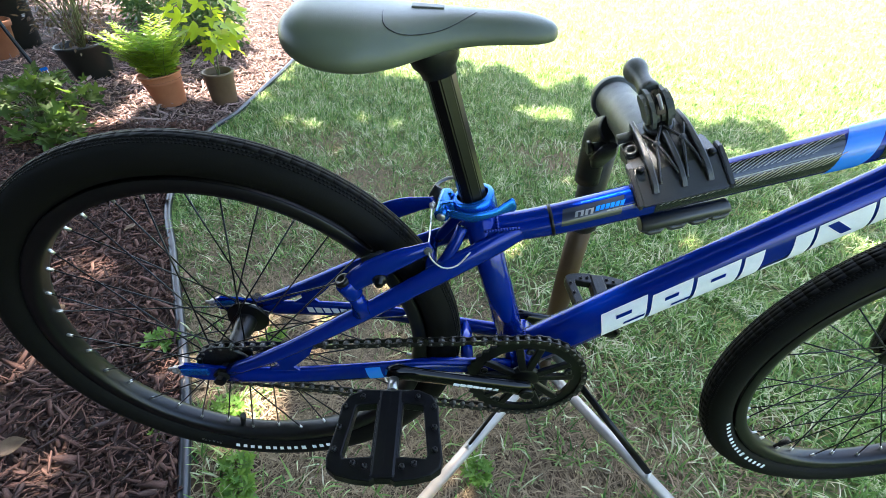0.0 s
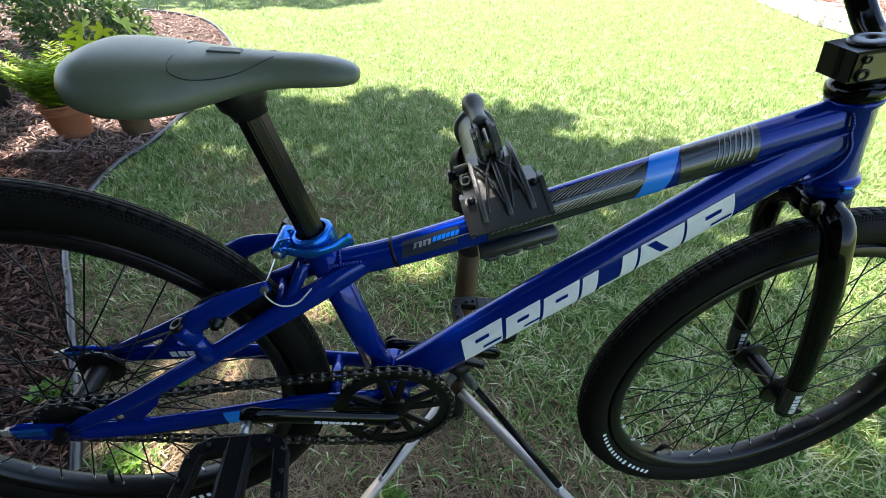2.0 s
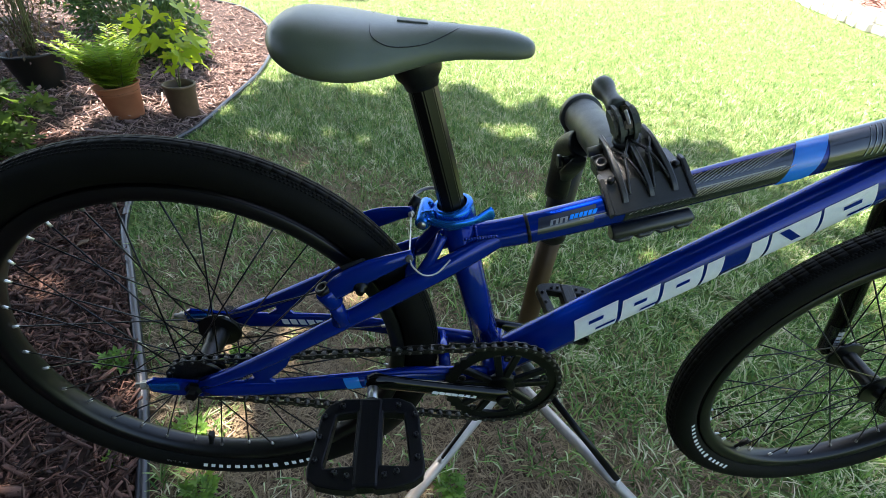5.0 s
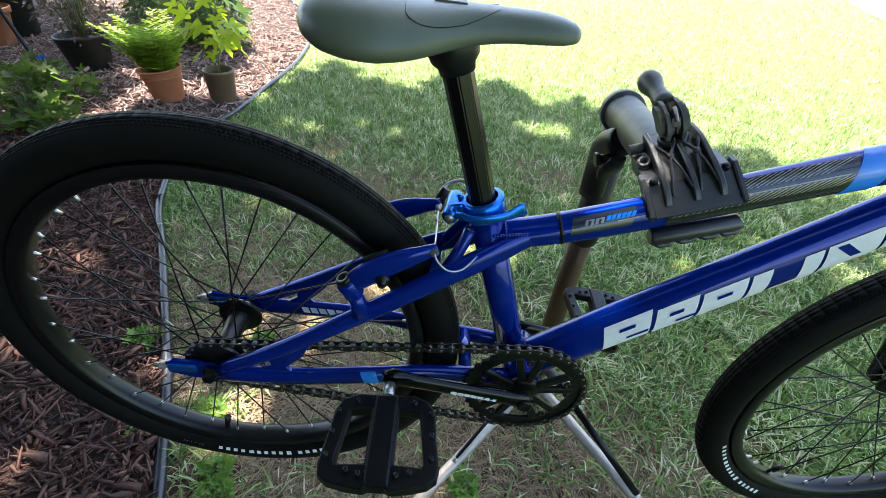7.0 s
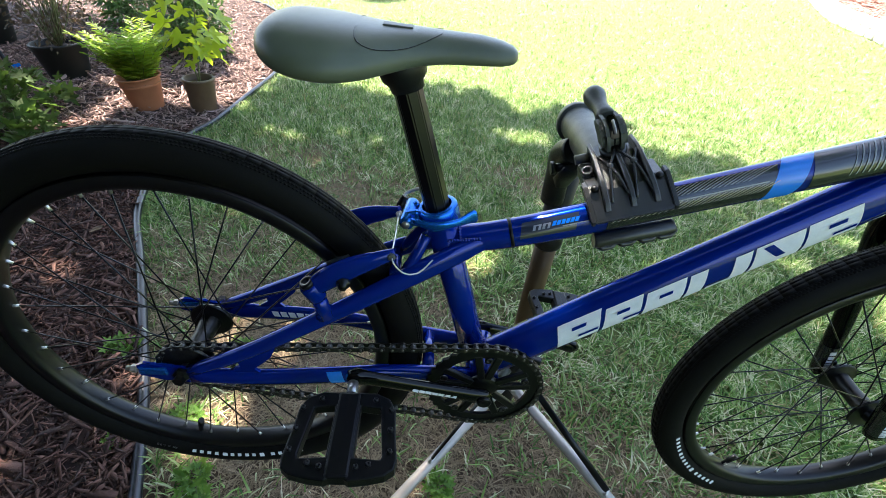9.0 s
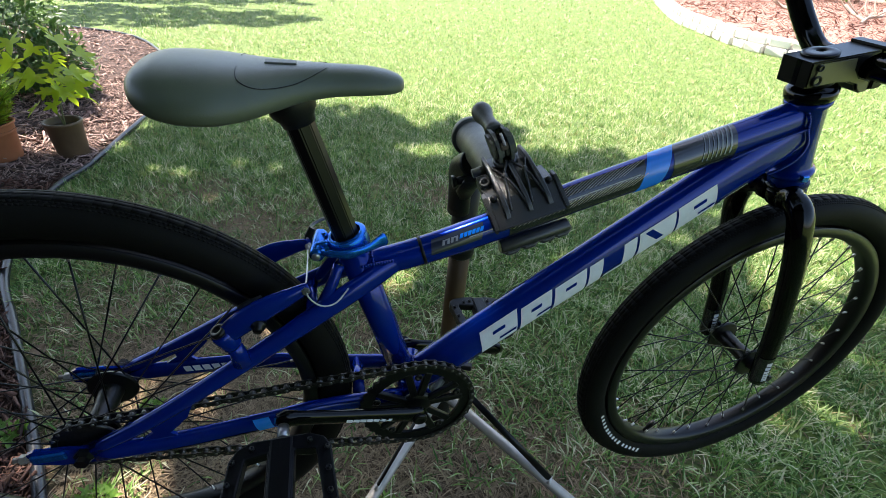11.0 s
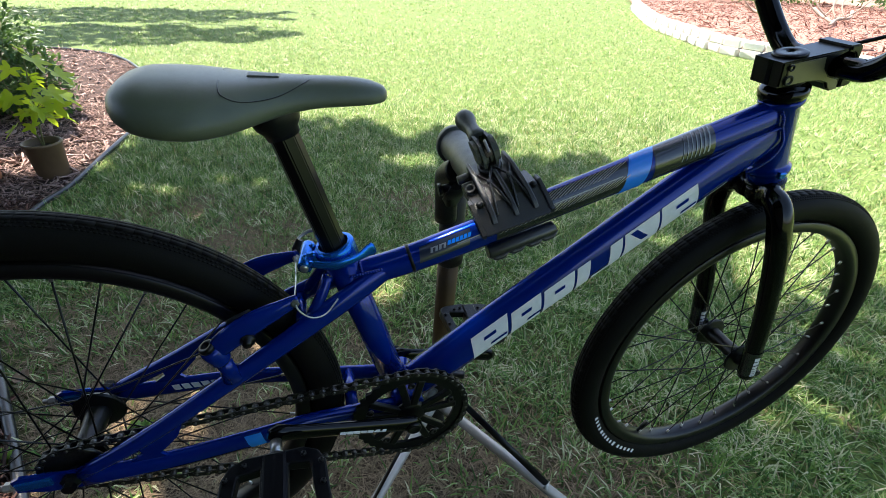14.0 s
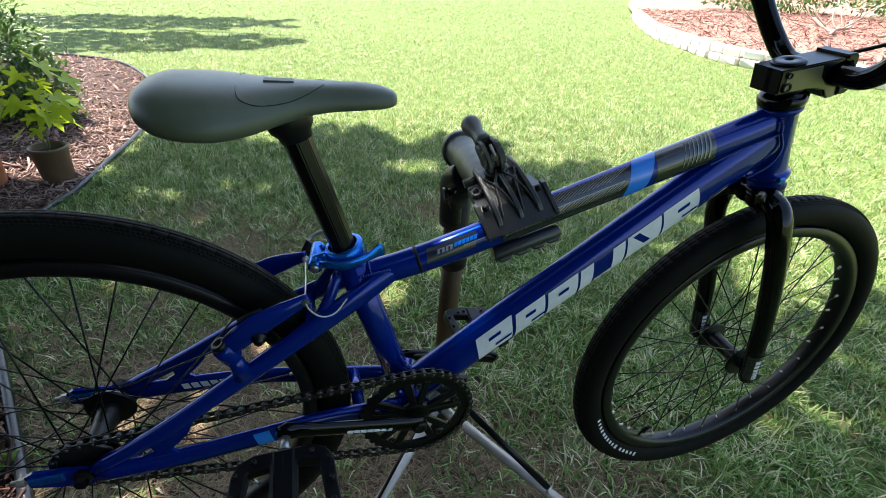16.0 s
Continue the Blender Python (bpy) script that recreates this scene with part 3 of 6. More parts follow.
marks = [(0.200, 0.246, 142, 211), (0.249, 0.287, 150, 216), (0.290, 0.328, 154, 218), (0.331, 0.347, 156, 218), (0.371, 0.386, 156, 218), (0.389, 0.430, 155, 218), (0.433, 0.475, 153, 217)]
for i, (x0, x1, high, low) in enumerate(marks):
    a, b = along(DT, x0), along(DT, x1)
    part("white_mark", patch(DT, DTR, a, b, high, low, 0.0008, -0.022, 5, 10), WHITE, down_tube)
    w, g = b - a, low - high
    if i in (0, 1, 2, 6):
        part("inner_mark", patch(DT, DTR, a + w * 0.40, b - w * 0.26, high + g * 0.27, high + g * 0.40, 0.0014, -0.003, 3, 3), BLUE, down_tube)
    if i in (0, 1, 6):
        part("inner_mark", patch(DT, DTR, a + w * 0.45, b - w * 0.10, high + g * 0.66, high + g * 0.77, 0.0014, -0.003, 3, 3), BLUE, down_tube)
part("white_mark", patch(DT, DTR, along(DT, 0.345), along(DT, 0.366), 207, 218, 0.0008, -0.004, 3, 3), WHITE, down_tube)
part("inner_mark", patch(DT, DTR, along(DT, 0.404), along(DT, 0.412), 161, 196, 0.0014, 0.012, 2, 6), BLUE, down_tube)

# top tube bands
def band(name, x0, x1, a0, a1, mat, label="", lift=0.0006, shear=-0.012, nt=6, na=8):
    return part(name, patch(TT, TTR, along(TT, x0), along(TT, x1), a0, a1, lift, shear, nt, na), mat, top_tube, label)


band("grey_label", 0.127, 0.186, 116, 176, SMOKE, "smoky label with a rounded end", 0.0005, -0.012, 8, 8)
for x0, x1 in ((0.140, 0.1485), (0.150, 0.158)):
    band("label_bar", x0, x1, 134, 152, GREYDEC, "", 0.0011, -0.005, 2, 3)
    band("label_gap", x0 + 0.0026, x1 - 0.0030, 138, 152, SMOKE, "", 0.0015, -0.004, 1, 2)
for k in range(6):
    band("label_bar", 0.1605 + 0.0047 * k, 0.1642 + 0.0047 * k, 132, 147, SKYBLUE, "", 0.0011, -0.005, 1, 2)
band("hair_line", 0.170, 0.366, 151.5, 155, TANDEC, "thin tan line", 0.0014, 0, 16, 1)
band("carbon_panel", 0.216, 0.372, 104, 215, BLACKDEC, "black carbon-look panel", nt=10, na=12)
band("blue_band", 0.375, 0.404, 40, 230, SKYBLUE, "bright blue band", 0.0008, -0.036, 4, 14)
band("carbon_panel", 0.407, 0.481, 60, 215, BLACKDEC, "black carbon-look panel", nt=8, na=12)
for i in range(25):
    x = 0.222 + i * 0.0058
    band("fine_stripe", x, x + 0.0022, 106, 140, TANDEC, "", 0.0012, -0.032, 1, 5)
    band("fine_stripe", x + 0.003, x + 0.0049, 157, 180, TANDEC, "", 0.0012, -0.022, 1, 4)
for i in range(7):
    x = 0.442 + i * 0.0052
    band("fine_stripe", x, x + 0.0008 + 0.0002 * i, 96 - 2 * i, 185, GREYDEC, "", 0.0012, -0.012, 1, 8)
bm = bmesh.new()
lathe(bm, [(0.0158, -0.0022), (0.0177, -0.0018), (0.0177, 0.0018), (0.0158, 0.0022)], TT[7], TT[8] - TT[7], 28)
part("cable_band", bm, PEDALM, top_tube)

# weld beads where the tubes meet
def weld(path, parent):
    bm = bmesh.new()
    for p in path:
        bmesh.ops.create_icosphere(bm, subdivisions=1, radius=0.0025, matrix=Matrix.Translation(p) @ Matrix.Diagonal((1, 1, 0.8, 1)))
    part("weld_bead", smooth(bm), BLUE, parent)


def collar_points(c, axis, r, n, a0=0, a1=360):
    axis = Vector(axis).normalized()
    u = axis.orthogonal().normalized()
    v = axis.cross(u)
    return [c + (u * math.cos(radians(a0 + (a1 - a0) * k / n)) + v * math.sin(radians(a0 + (a1 - a0) * k / n))) * r for k in range(n)]


weld(collar_points(TT[-2], TT[-1] - TT[-4], 0.0205, 40), top_tube)
weld(collar_points(TT[1] + Vector((0.006, 0, 0)), TT[2] - TT[0], 0.0175, 34), top_tube)
weld(collar_points(ST_B + (ST_T - ST_B) * 0.12, ST_T - ST_B, 0.0182, 34), seat_tube)
weld([p + Vector((0, 0, 0)) for p in spline([(0.478, -0.0166, 1.0120), (0.510, -0.0178, 1.0275), (0.540, -0.0190, 1.0390), (0.562, -0.0205, 1.0475)], 44)], down_tube)
weld([p for p in spline([(0.562, -0.0215, 1.0475), (0.5715, -0.0222, 1.030), (0.5685, -0.0215, 1.012), (0.556, -0.0190, 0.998), (0.546, -0.0145, 0.9895)], 32)], down_tube)
weld([Vector((0.047 + 0.0030 * k, -0.0175, 0.9035 + 0.0004 * k)) for k in range(12)], top_tube)
bm = bmesh.new()
block(bm, (0.010, 0.006, 0.008), Matrix.Translation((0.590, -0.0262, 0.986)), 0.0012)
part("cable_stop", bm, ANO, BIKE)
# bridges behind the seat tube
bm = bmesh.new()
tube(bm, [(-0.012, -0.034, 0.852), (-0.012, 0.034, 0.852)], [0.007, 0.007], 12, up=(0, 0, 1))
part("stay_bridge", bm, BLUE, BIKE)
bm = bmesh.new()
tube(bm, [(0.034, -0.034, 0.700), (0.034, 0.034, 0.700)], [0.008, 0.008], 12, up=(0, 0, 1))
part("stay_bridge", bm, BLUE, BIKE)
for s in (-1, 1):
    bm = bmesh.new()
    tube(bm, spline([(-0.005, s * 0.030, 0.856), (0.012, s * 0.022, 0.885), (0.022, s * 0.012, 0.905)], 8), 0.0065, 12)
    part("stay_strut", bm, BLUE, BIKE)
    cs = spline([(-0.262, s * 0.058, 0.703), (-0.18, s * 0.057, 0.703), (-0.09, s * 0.05, 0.704), (-0.01, s * 0.038, 0.700), (0.09, s * 0.03, 0.690)], 20)
    near = (120, 262) if s < 0 else (60, -60)
    part("stay_band", patch(cs, [(0.0125, 0.0088)] * 20, 0.50, 0.555, near[0], near[1], 0.0007, 0.03, 3, 10), SKYBLUE, BIKE, "bright blue band")
    part("stay_panel", patch(cs, [(0.0125, 0.0088)] * 20, 0.20, 0.495, 200 if s < 0 else -20, 250 if s < 0 else 40, 0.0007, 0.03, 6, 6), BLACKDEC, BIKE)
    if s > 0:
        for k in range(6):
            part("stay_mark", patch(cs, [(0.0125, 0.0088)] * 20, 0.215 + k * 0.034, 0.242 + k * 0.034, 140, 175, 0.0012, 0.01, 2, 2), WHITE, BIKE)
    # slotted gusset of the dropout
    bm = bmesh.new()
    lathe(bm, [(0.0, 0), (0.0105, 0), (0.0105, 0.005), (0.007, 0.008), (0.007, 0.014), (0, 0.014)], (REAR.x, s * 0.0605, REAR.z), (0, s, 0), 6, True)
    part("axle_nut", bm, BLACKM, BIKE)
    bm = bmesh.new()
    block(bm, (0.034, 0.012, 0.012), Matrix.Translation((-0.306, s * 0.058, 0.712)), 0.002)
    part("tensioner_body", bm, ANO, BIKE)

# seat clamp
TOP = ST_T
bm = bmesh.new()
lathe(bm, [(0.0165, -0.012), (0.0215, -0.012), (0.0226, -0.010), (0.0226, 0.006), (0.0216, 0.008), (0.0190, 0.009), (0.0165, 0.009)], TOP, PD, 40)
seat_clamp = part("seat_clamp", bm, ANO, BIKE, "bright blue anodised quick-release clamp")
bm = bmesh.new()
for s in (-1, 1):
    block(bm, (0.015, 0.008, 0.015), Matrix.Translation(TOP + Vector((-0.0275, s * 0.0085, -0.003))) @ Matrix.Rotation(radians(-12), 4, "Y"), 0.0025)
part("clamp_lug", bm, ANO, seat_clamp)
bm = bmesh.new()
lathe(bm, [(0, -0.020), (0.0075, -0.020), (0.008, -0.018), (0.008, 0.016), (0.0072, 0.018), (0, 0.018)], TOP + Vector((-0.031, 0, -0.004)), (0.15, 1, 0.1), 20)
part("clamp_barrel", bm, ANO, seat_clamp)
bm = bmesh.new()
lathe(bm, [(0, 0), (0.0045, 0), (0.0045, 0.0015), (0, 0.0015)], TOP + Vector((-0.0345, -0.0205, -0.0062)), (-0.15, -1, -0.1), 14)
part("clamp_bolt", bm, STEEL, seat_clamp)
bm = bmesh.new()
lever = spline([TOP + Vector(q) for q in ((-0.028, -0.020, -0.002), (-0.008, -0.0275, -0.001), (0.012, -0.0265, 0.001), (0.024, -0.021, 0.002), (0.033, -0.016, 0.004), (0.041, -0.014, 0.006))], 16)
tube(bm, lever, [(0.0045 + 0.0040 * max(0, (i - 8) / 6) - 0.004 * (i == 15), 0.0024) for i in range(16)], 12)
part("clamp_lever", bm, ANO, seat_clamp)

# saddle
SEAT = [(-0.1276, 0.014, 1.1055, 1.1005), (-0.1252, 0.034, 1.111, 1.099), (-0.1184, 0.051, 1.1165, 1.093), (-0.1051, 0.064, 1.12, 1.087), (-0.086, 0.07, 1.1195, 1.083), (-0.0622, 0.068, 1.118, 1.0805),
        (-0.0382, 0.057, 1.1155, 1.0815), (-0.0144, 0.041, 1.1143, 1.085), (0.005, 0.03, 1.1136, 1.0885), (0.03, 0.0235, 1.1123, 1.0905), (0.06, 0.0215, 1.111, 1.0905), (0.078, 0.019, 1.108, 1.0905), (0.089, 0.0135, 1.104, 1.0915), (0.0935, 0.006, 1.1, 1.094)]
HALF = [(0, 0), (0.3, 0.015), (0.55, 0.07), (0.76, 0.19), (0.90, 0.37), (0.98, 0.6), (1.0, 0.8), (0.97, 0.95), (0.9, 1.0), (0.8, 0.96), (0.4, 0.9), (0.0, 0.88)]


def seat_point(x, f, side=-1):
    """The saddle's surface at x; f runs over the half section from its ridge to its hem."""
    for a, b in zip(SEAT, SEAT[1:]):
        if a[0] <= x <= b[0]:
            u = (x - a[0]) / (b[0] - a[0])
            w, zt, zb = (a[i] + (b[i] - a[i]) * u for i in (1, 2, 3))
            k = min(int(f * 8), 7)
            g = f * 8 - k
            hy, hz = (HALF[k][i] + (HALF[k + 1][i] - HALF[k][i]) * g for i in (0, 1))
            return Vector((x, side * w * hy, zt - (zt - zb) * hz))


bm = bmesh.new()
xs = []
for a, b in zip(SEAT, SEAT[1:]):
    xs += [a, tuple((p + q) / 2 for p, q in zip(a, b))]
xs.append(SEAT[-1])
rings = []
for x, w, zt, zb in xs:
    sec = [(-y, z) for y, z in HALF] + [(y, z) for y, z in HALF[::-1]][1:-1]
    rings.append([bm.verts.new((x, y * w, zt - (zt - zb) * z)) for y, z in sec])
n = len(rings[0])
for a, b in zip(rings, rings[1:]):
    for k in range(n):
        bm.faces.new((a[k], a[(k + 1) % n], b[(k + 1) % n], b[k]))
bm.faces.new(rings[0])
bm.faces.new(rings[-1][::-1])
bmesh.ops.recalc_face_normals(bm, faces=bm.faces)
seat = part("seat", smooth(bm), VINYL, BIKE, "grey-black padded saddle with sewn side panel")
sub = seat.modifiers.new("round", "SUBSURF")
sub.levels = sub.render_levels = 1
for side in (-1, 1):
    bm = bmesh.new()
    seam = [seat_point(x, f, side) + Vector((0, side * 0.0001, 0.0001)) for x, f in ((-0.045, 0.12), (-0.045, 0.22), (-0.042, 0.35), (-0.032, 0.45), (-0.018, 0.50), (-0.002, 0.50), (0.010, 0.42), (0.020, 0.28), (0.026, 0.14))]
    tube(bm, spline(seam, 40), 0.00035, 6)
    part("seam", bm, BLACKM, seat)
bm = bmesh.new()
block(bm, (0.026, 0.012, 0.003), Matrix.Translation((-0.012, 0, 1.1138)) @ Matrix.Rotation(radians(3), 4, "Y"), 0.001)
part("bolt_cover", bm, GREYPL, seat)
bm = bmesh.new()
lathe(bm, [(0, 0), (0.0155, 0), (0.0165, 0.006), (0.021, 0.012), (0.0235, 0.024), (0.02, 0.034), (0, 0.034)], TOP + PD * 0.136, PD, 28)
part("saddle_mount", bm, PLASTIC, BIKE)

# drivetrain
CY = -0.046
bm = bmesh.new()
seg = 76
prof = []
for k in range(seg):
    a = 2 * math.pi * k / seg
    r = 0.0770 if k % 2 else 0.0735
    prof.append((r * math.cos(a), r * math.sin(a)))
outer_f = [bm.verts.new((BB.x + x, CY - 0.002, BB.z + z)) for x, z in prof]
outer_b = [bm.verts.new((BB.x + x, CY + 0.002, BB.z + z)) for x, z in prof]
inner_f = [bm.verts.new((BB.x + 0.060 * math.cos(2 * math.pi * k / seg), CY - 0.002, BB.z + 0.060 * math.sin(2 * math.pi * k / seg))) for k in range(seg)]
inner_b = [bm.verts.new((v.co.x, CY + 0.002, v.co.z)) for v in inner_f]
for k in range(seg):
    j = (k + 1) % seg
    bm.faces.new((outer_f[k], outer_f[j], inner_f[j], inner_f[k]))
    bm.faces.new((outer_b[j], outer_b[k], inner_b[k], inner_b[j]))
    bm.faces.new((outer_f[j], outer_f[k], outer_b[k], outer_b[j]))
    bm.faces.new((inner_f[k], inner_f[j], inner_b[j], inner_b[k]))
chainring = part("chainring", bm, BLACKM, BIKE, "black spoked chainring")
arm_me = None
for k in range(10):
    a = 2 * math.pi * (k // 2) / 5 + (0.22 if k % 2 else -0.22) + 0.3
    m = Matrix.Translation((BB.x, CY, BB.z)) @ Matrix.Rotation(-a, 4, "Y")
    if arm_me is None:
        bm = bmesh.new()
        block(bm, (0.046, 0.006, 0.0100), Matrix.Translation((0.040, 0, 0)), 0.0015)
        o = part("spider_arm", bm, BLACKM, chainring)
        arm_me = o.data
    else:
        o = share("spider_arm", arm_me, m, chainring)
    o.matrix_local = m
bm = bmesh.new()
lathe(bm, [(0, -0.004), (0.013, -0.004), (0.018, -0.003), (0.0215, -0.001), (0.0215, 0.003), (0.018, 0.006), (0, 0.006)], (BB.x, CY, BB.z), (0, 1, 0), 28)
part("spider", bm, BLACKM, chainring)
bolt_me = None
for k in range(5):
    a = 2 * math.pi * k / 5 + 0.3
    c = (BB.x + 0.056 * math.cos(a), CY - 0.002, BB.z + 0.056 * math.sin(a))
    if bolt_me is None:
        bm = bmesh.new()
        lathe(bm, [(0, 0), (0.005, 0), (0.005, 0.002), (0.0025, 0.0025), (0.002, 0.001), (0, 0.001)], (0, 0, 0), (0, -1, 0), 12)
        o = part("chainring_bolt", bm, BLACKM, chainring)
        bolt_me = o.data
    else:
        o = share("chainring_bolt", bolt_me, Matrix(), chainring)
    o.matrix_local = Matrix.Translation(c)
bm = bmesh.new()
lathe(bm, [(0, -0.003), (0.030, -0.002), (0.0335, -0.001), (0.0335, 0.001), (0.030, 0.002), (0.02, 0.006), (0, 0.006)], (REAR.x, CY, REAR.z), (0, 1, 0), 36)
sprocket = part("sprocket", bm, CHAINM, BIKE)

# chain: links along the loop round chainring and sprocket
R1, R2 = 0.0762, 0.0335
dvec = Vector((BB.x - REAR.x, 0, BB.z - REAR.z))
D, base = dvec.length, math.atan2(dvec.z, dvec.x)
phi = math.acos((R1 - R2) / D)


def on(c, r, a):
    return Vector((c.x + r * math.cos(a), CY, c.z + r * math.sin(a)))


loop = []
a_top, a_bot = base + math.pi - phi, base - (math.pi - phi)
for k in range(41):
    loop.append(on(BB, R1, a_top + (a_bot - a_top) * k / 40))
for k in range(25):
    loop.append(on(REAR, R2, a_bot - (2 * math.pi - 2 * (math.pi - phi)) * k / 24))
loop.append(loop[0])
acc, pts = 0.0, []
length = sum((b - a).length for a, b in zip(loop, loop[1:]))
count = int(length / 0.0127) // 2 * 2
step = length / count
target = 0.0
for a, b in zip(loop, loop[1:]):
    l = (b - a).length
    while target <= acc + l + 1e-9 and len(pts) < count:
        pts.append(a.lerp(b, (target - acc) / l if l else 0))
        target += step
    acc += l
bm = bmesh.new()
tube(bm, [p + Vector((0, 0, -0.0001)) for p in (pts[0], pts[1])], [0.0012, 0.0012], 5)
chain = part("chain", bm, CHAINM, BIKE, "oiled dark roller chain with bright pins")


def link_mesh(y):
    bm = bmesh.new()
    for s in (-1, 1):
        o = []
        for k in range(8):
            a = math.pi / 2 + math.pi * k / 7
            o.append((-0.00635 + 0.0041 * math.cos(a), 0.0041 * math.sin(a)))
        o.append((0, -0.0031))
        for k in range(8):
            a = -math.pi / 2 + math.pi * k / 7
            o.append((0.00635 + 0.0041 * math.cos(a), 0.0041 * math.sin(a)))
        o.append((0, 0.0031))
        plate(bm, o, s * y, s * (y + 0.001))
    return bm


metas = {}
for i in range(count):
    p, q = pts[i], pts[(i + 1) % count]
    d = (q - p)
    m = Matrix.Translation((p + q) / 2) @ Matrix.Rotation(-math.atan2(d.z, d.x), 4, "Y")
    key = i % 2
    if key not in metas:
        o = part("chain_link", link_mesh(0.0036 if key else 0.0024), CHAINM, chain)
        metas[key] = o.data
    else:
        o = share("chain_link", metas[key], m, chain)
    o.matrix_local = m
    if "pin" not in metas:
        bm = bmesh.new()
        lathe(bm, [(0, -0.0052), (0.0018, -0.0052), (0.0022, -0.0046), (0.0022, -0.0025), (0.0038, -0.0024), (0.0038, 0.0024), (0.0022, 0.0025), (0.0022, 0.0050), (0, 0.0050)], (0, 0, 0), (0, 1, 0), 8)
        o = part("chain_pin", bm, PINM, chain)
        metas["pin"] = o.data
    else:
        o = share("chain_pin", metas["pin"], Matrix(), chain)
    o.matrix_local = Matrix.Translation(p)

# cranks and pedals
CRANK = Vector((-0.162, 0, 0.056))
for s in (-1, 1):
    d = CRANK if s < 0 else -CRANK
    y0, y1 = s * 0.062, s * 0.080
    a = BB + Vector((0, y0, 0))
    b = BB + d + Vector((0, y1, 0))
    bm = bmesh.new()
    path = [a - (b - a) * 0.06, a, a.lerp(b, 0.12), a.lerp(b, 0.5), a.lerp(b, 0.9), b, b + (b - a) * 0.055]
    tube(bm, path, [(0.006, 0.004), (0.0125, 0.0085), (0.0115, 0.0075), (0.0102, 0.0066), (0.0105, 0.0066), (0.0125, 0.0080), (0.006, 0.005)], 16)
    crank_arm = part("crank_arm", bm, GLOSS, BIKE, "gloss black crank arm")
    bm = bmesh.new()
    lathe(bm, [(0, 0), (0.0095, 0), (0.0095, 0.003), (0.007, 0.0045), (0.005, 0.003), (0, 0.003)], BB + Vector((0, s * 0.069, 0)), (0, s, 0), 20)
    part("crank_bolt", bm, BLACKM, crank_arm)
    if s < 0:
        for k in range(7):
            bm = bmesh.new()
            c = a.lerp(b, 0.25 + 0.05 * k) + Vector((0, -0.0068, -0.001))
            block(bm, (0.0075, 0.0008, 0.0042), Matrix.Translation(c) @ Matrix.Rotation(-math.atan2(d.z, d.x), 4, "Y"))
            part("crank_mark", bm, WHITE, crank_arm)
    # platform pedal
    ang = radians(-1 if s < 0 else 8)
    pm = Matrix.Translation(b + Vector((0, s * 0.014, 0))) @ Matrix.Rotation(ang, 4, "Y") @ Matrix.Diagonal((1, s, 1, 1))
    bm = bmesh.new()
    h = 0.014
    outline = [(-0.030, 0.014), (-0.045, 0.021), (-0.0525, 0.034), (-0.0545, 0.062), (-0.0580, 0.092), (-0.0560, 0.102), (-0.047, 0.1085), (-0.030, 0.1125), (-0.012, 0.1145), (-0.006, 0.111), (0.006, 0.111), (0.012, 0.1145), (0.030, 0.1125), (0.047, 0.1085), (0.0560, 0.102), (0.0580, 0.092), (0.0545, 0.062), (0.0525, 0.034), (0.045, 0.021), (0.030, 0.014)]
    holes = [[(-0.036, 0.034), (-0.014, 0.031), (-0.014, 0.090), (-0.041, 0.092), (-0.0425, 0.088)], [(0.014, 0.031), (0.036, 0.034), (0.0425, 0.088), (0.041, 0.092), (0.014, 0.090)]]
    vs = [[bm.verts.new((x, y, z)) for x, y in outline] for z in (-h / 2, h / 2)]
    hs = [[[bm.verts.new((x, y, z)) for x, y in ho] for z in (-h / 2, h / 2)] for ho in holes]
    for lev in (0, 1):
        edges = []
        for ring in [vs[lev]] + [hh[lev] for hh in hs]:
            for k in range(len(ring)):
                edges.append(bm.edges.new((ring[k], ring[(k + 1) % len(ring)])))
        bmesh.ops.triangle_fill(bm, edges=edges, use_beauty=True)
    for lo, hi in [vs] + hs:
        for k in range(len(lo)):
            j = (k + 1) % len(lo)
            bm.faces.new((lo[k], lo[j], hi[j], hi[k]))
    bmesh.ops.recalc_face_normals(bm, faces=bm.faces)
    block(bm, (0.025, 0.098, h + 0.003), Matrix.Translation((0, 0.063, 0)), 0.003)
    tube(bm, [(0, 0.012, 0), (0, 0.02, 0), (0, 0.10, 0), (0, 0.112, 0)], [0.0075, 0.0088, 0.0086, 0.0065], 16, up=(0, 0, 1))
    bmesh.ops.transform(bm, matrix=pm, verts=bm.verts)
    bmesh.ops.recalc_face_normals(bm, faces=bm.faces)
    pedal = part("pedal", bm, PEDALM, BIKE, "black platform pedal with traction pins")
    bev = pedal.modifiers.new("edge", "BEVEL")
    bev.width, bev.segments, bev.limit_method, bev.angle_limit = 0.0018, 2, "ANGLE", radians(50)
    bm = bmesh.new()
    tube(bm, [pm @ Vector((0, -0.004, 0)), pm @ Vector((0, 0.015, 0))], [0.0062, 0.0062], 16, up=(0, 0, 1))
    part("pedal_spindle", bm, STEEL, pedal, "bright pedal spindle")
    pin_me = None
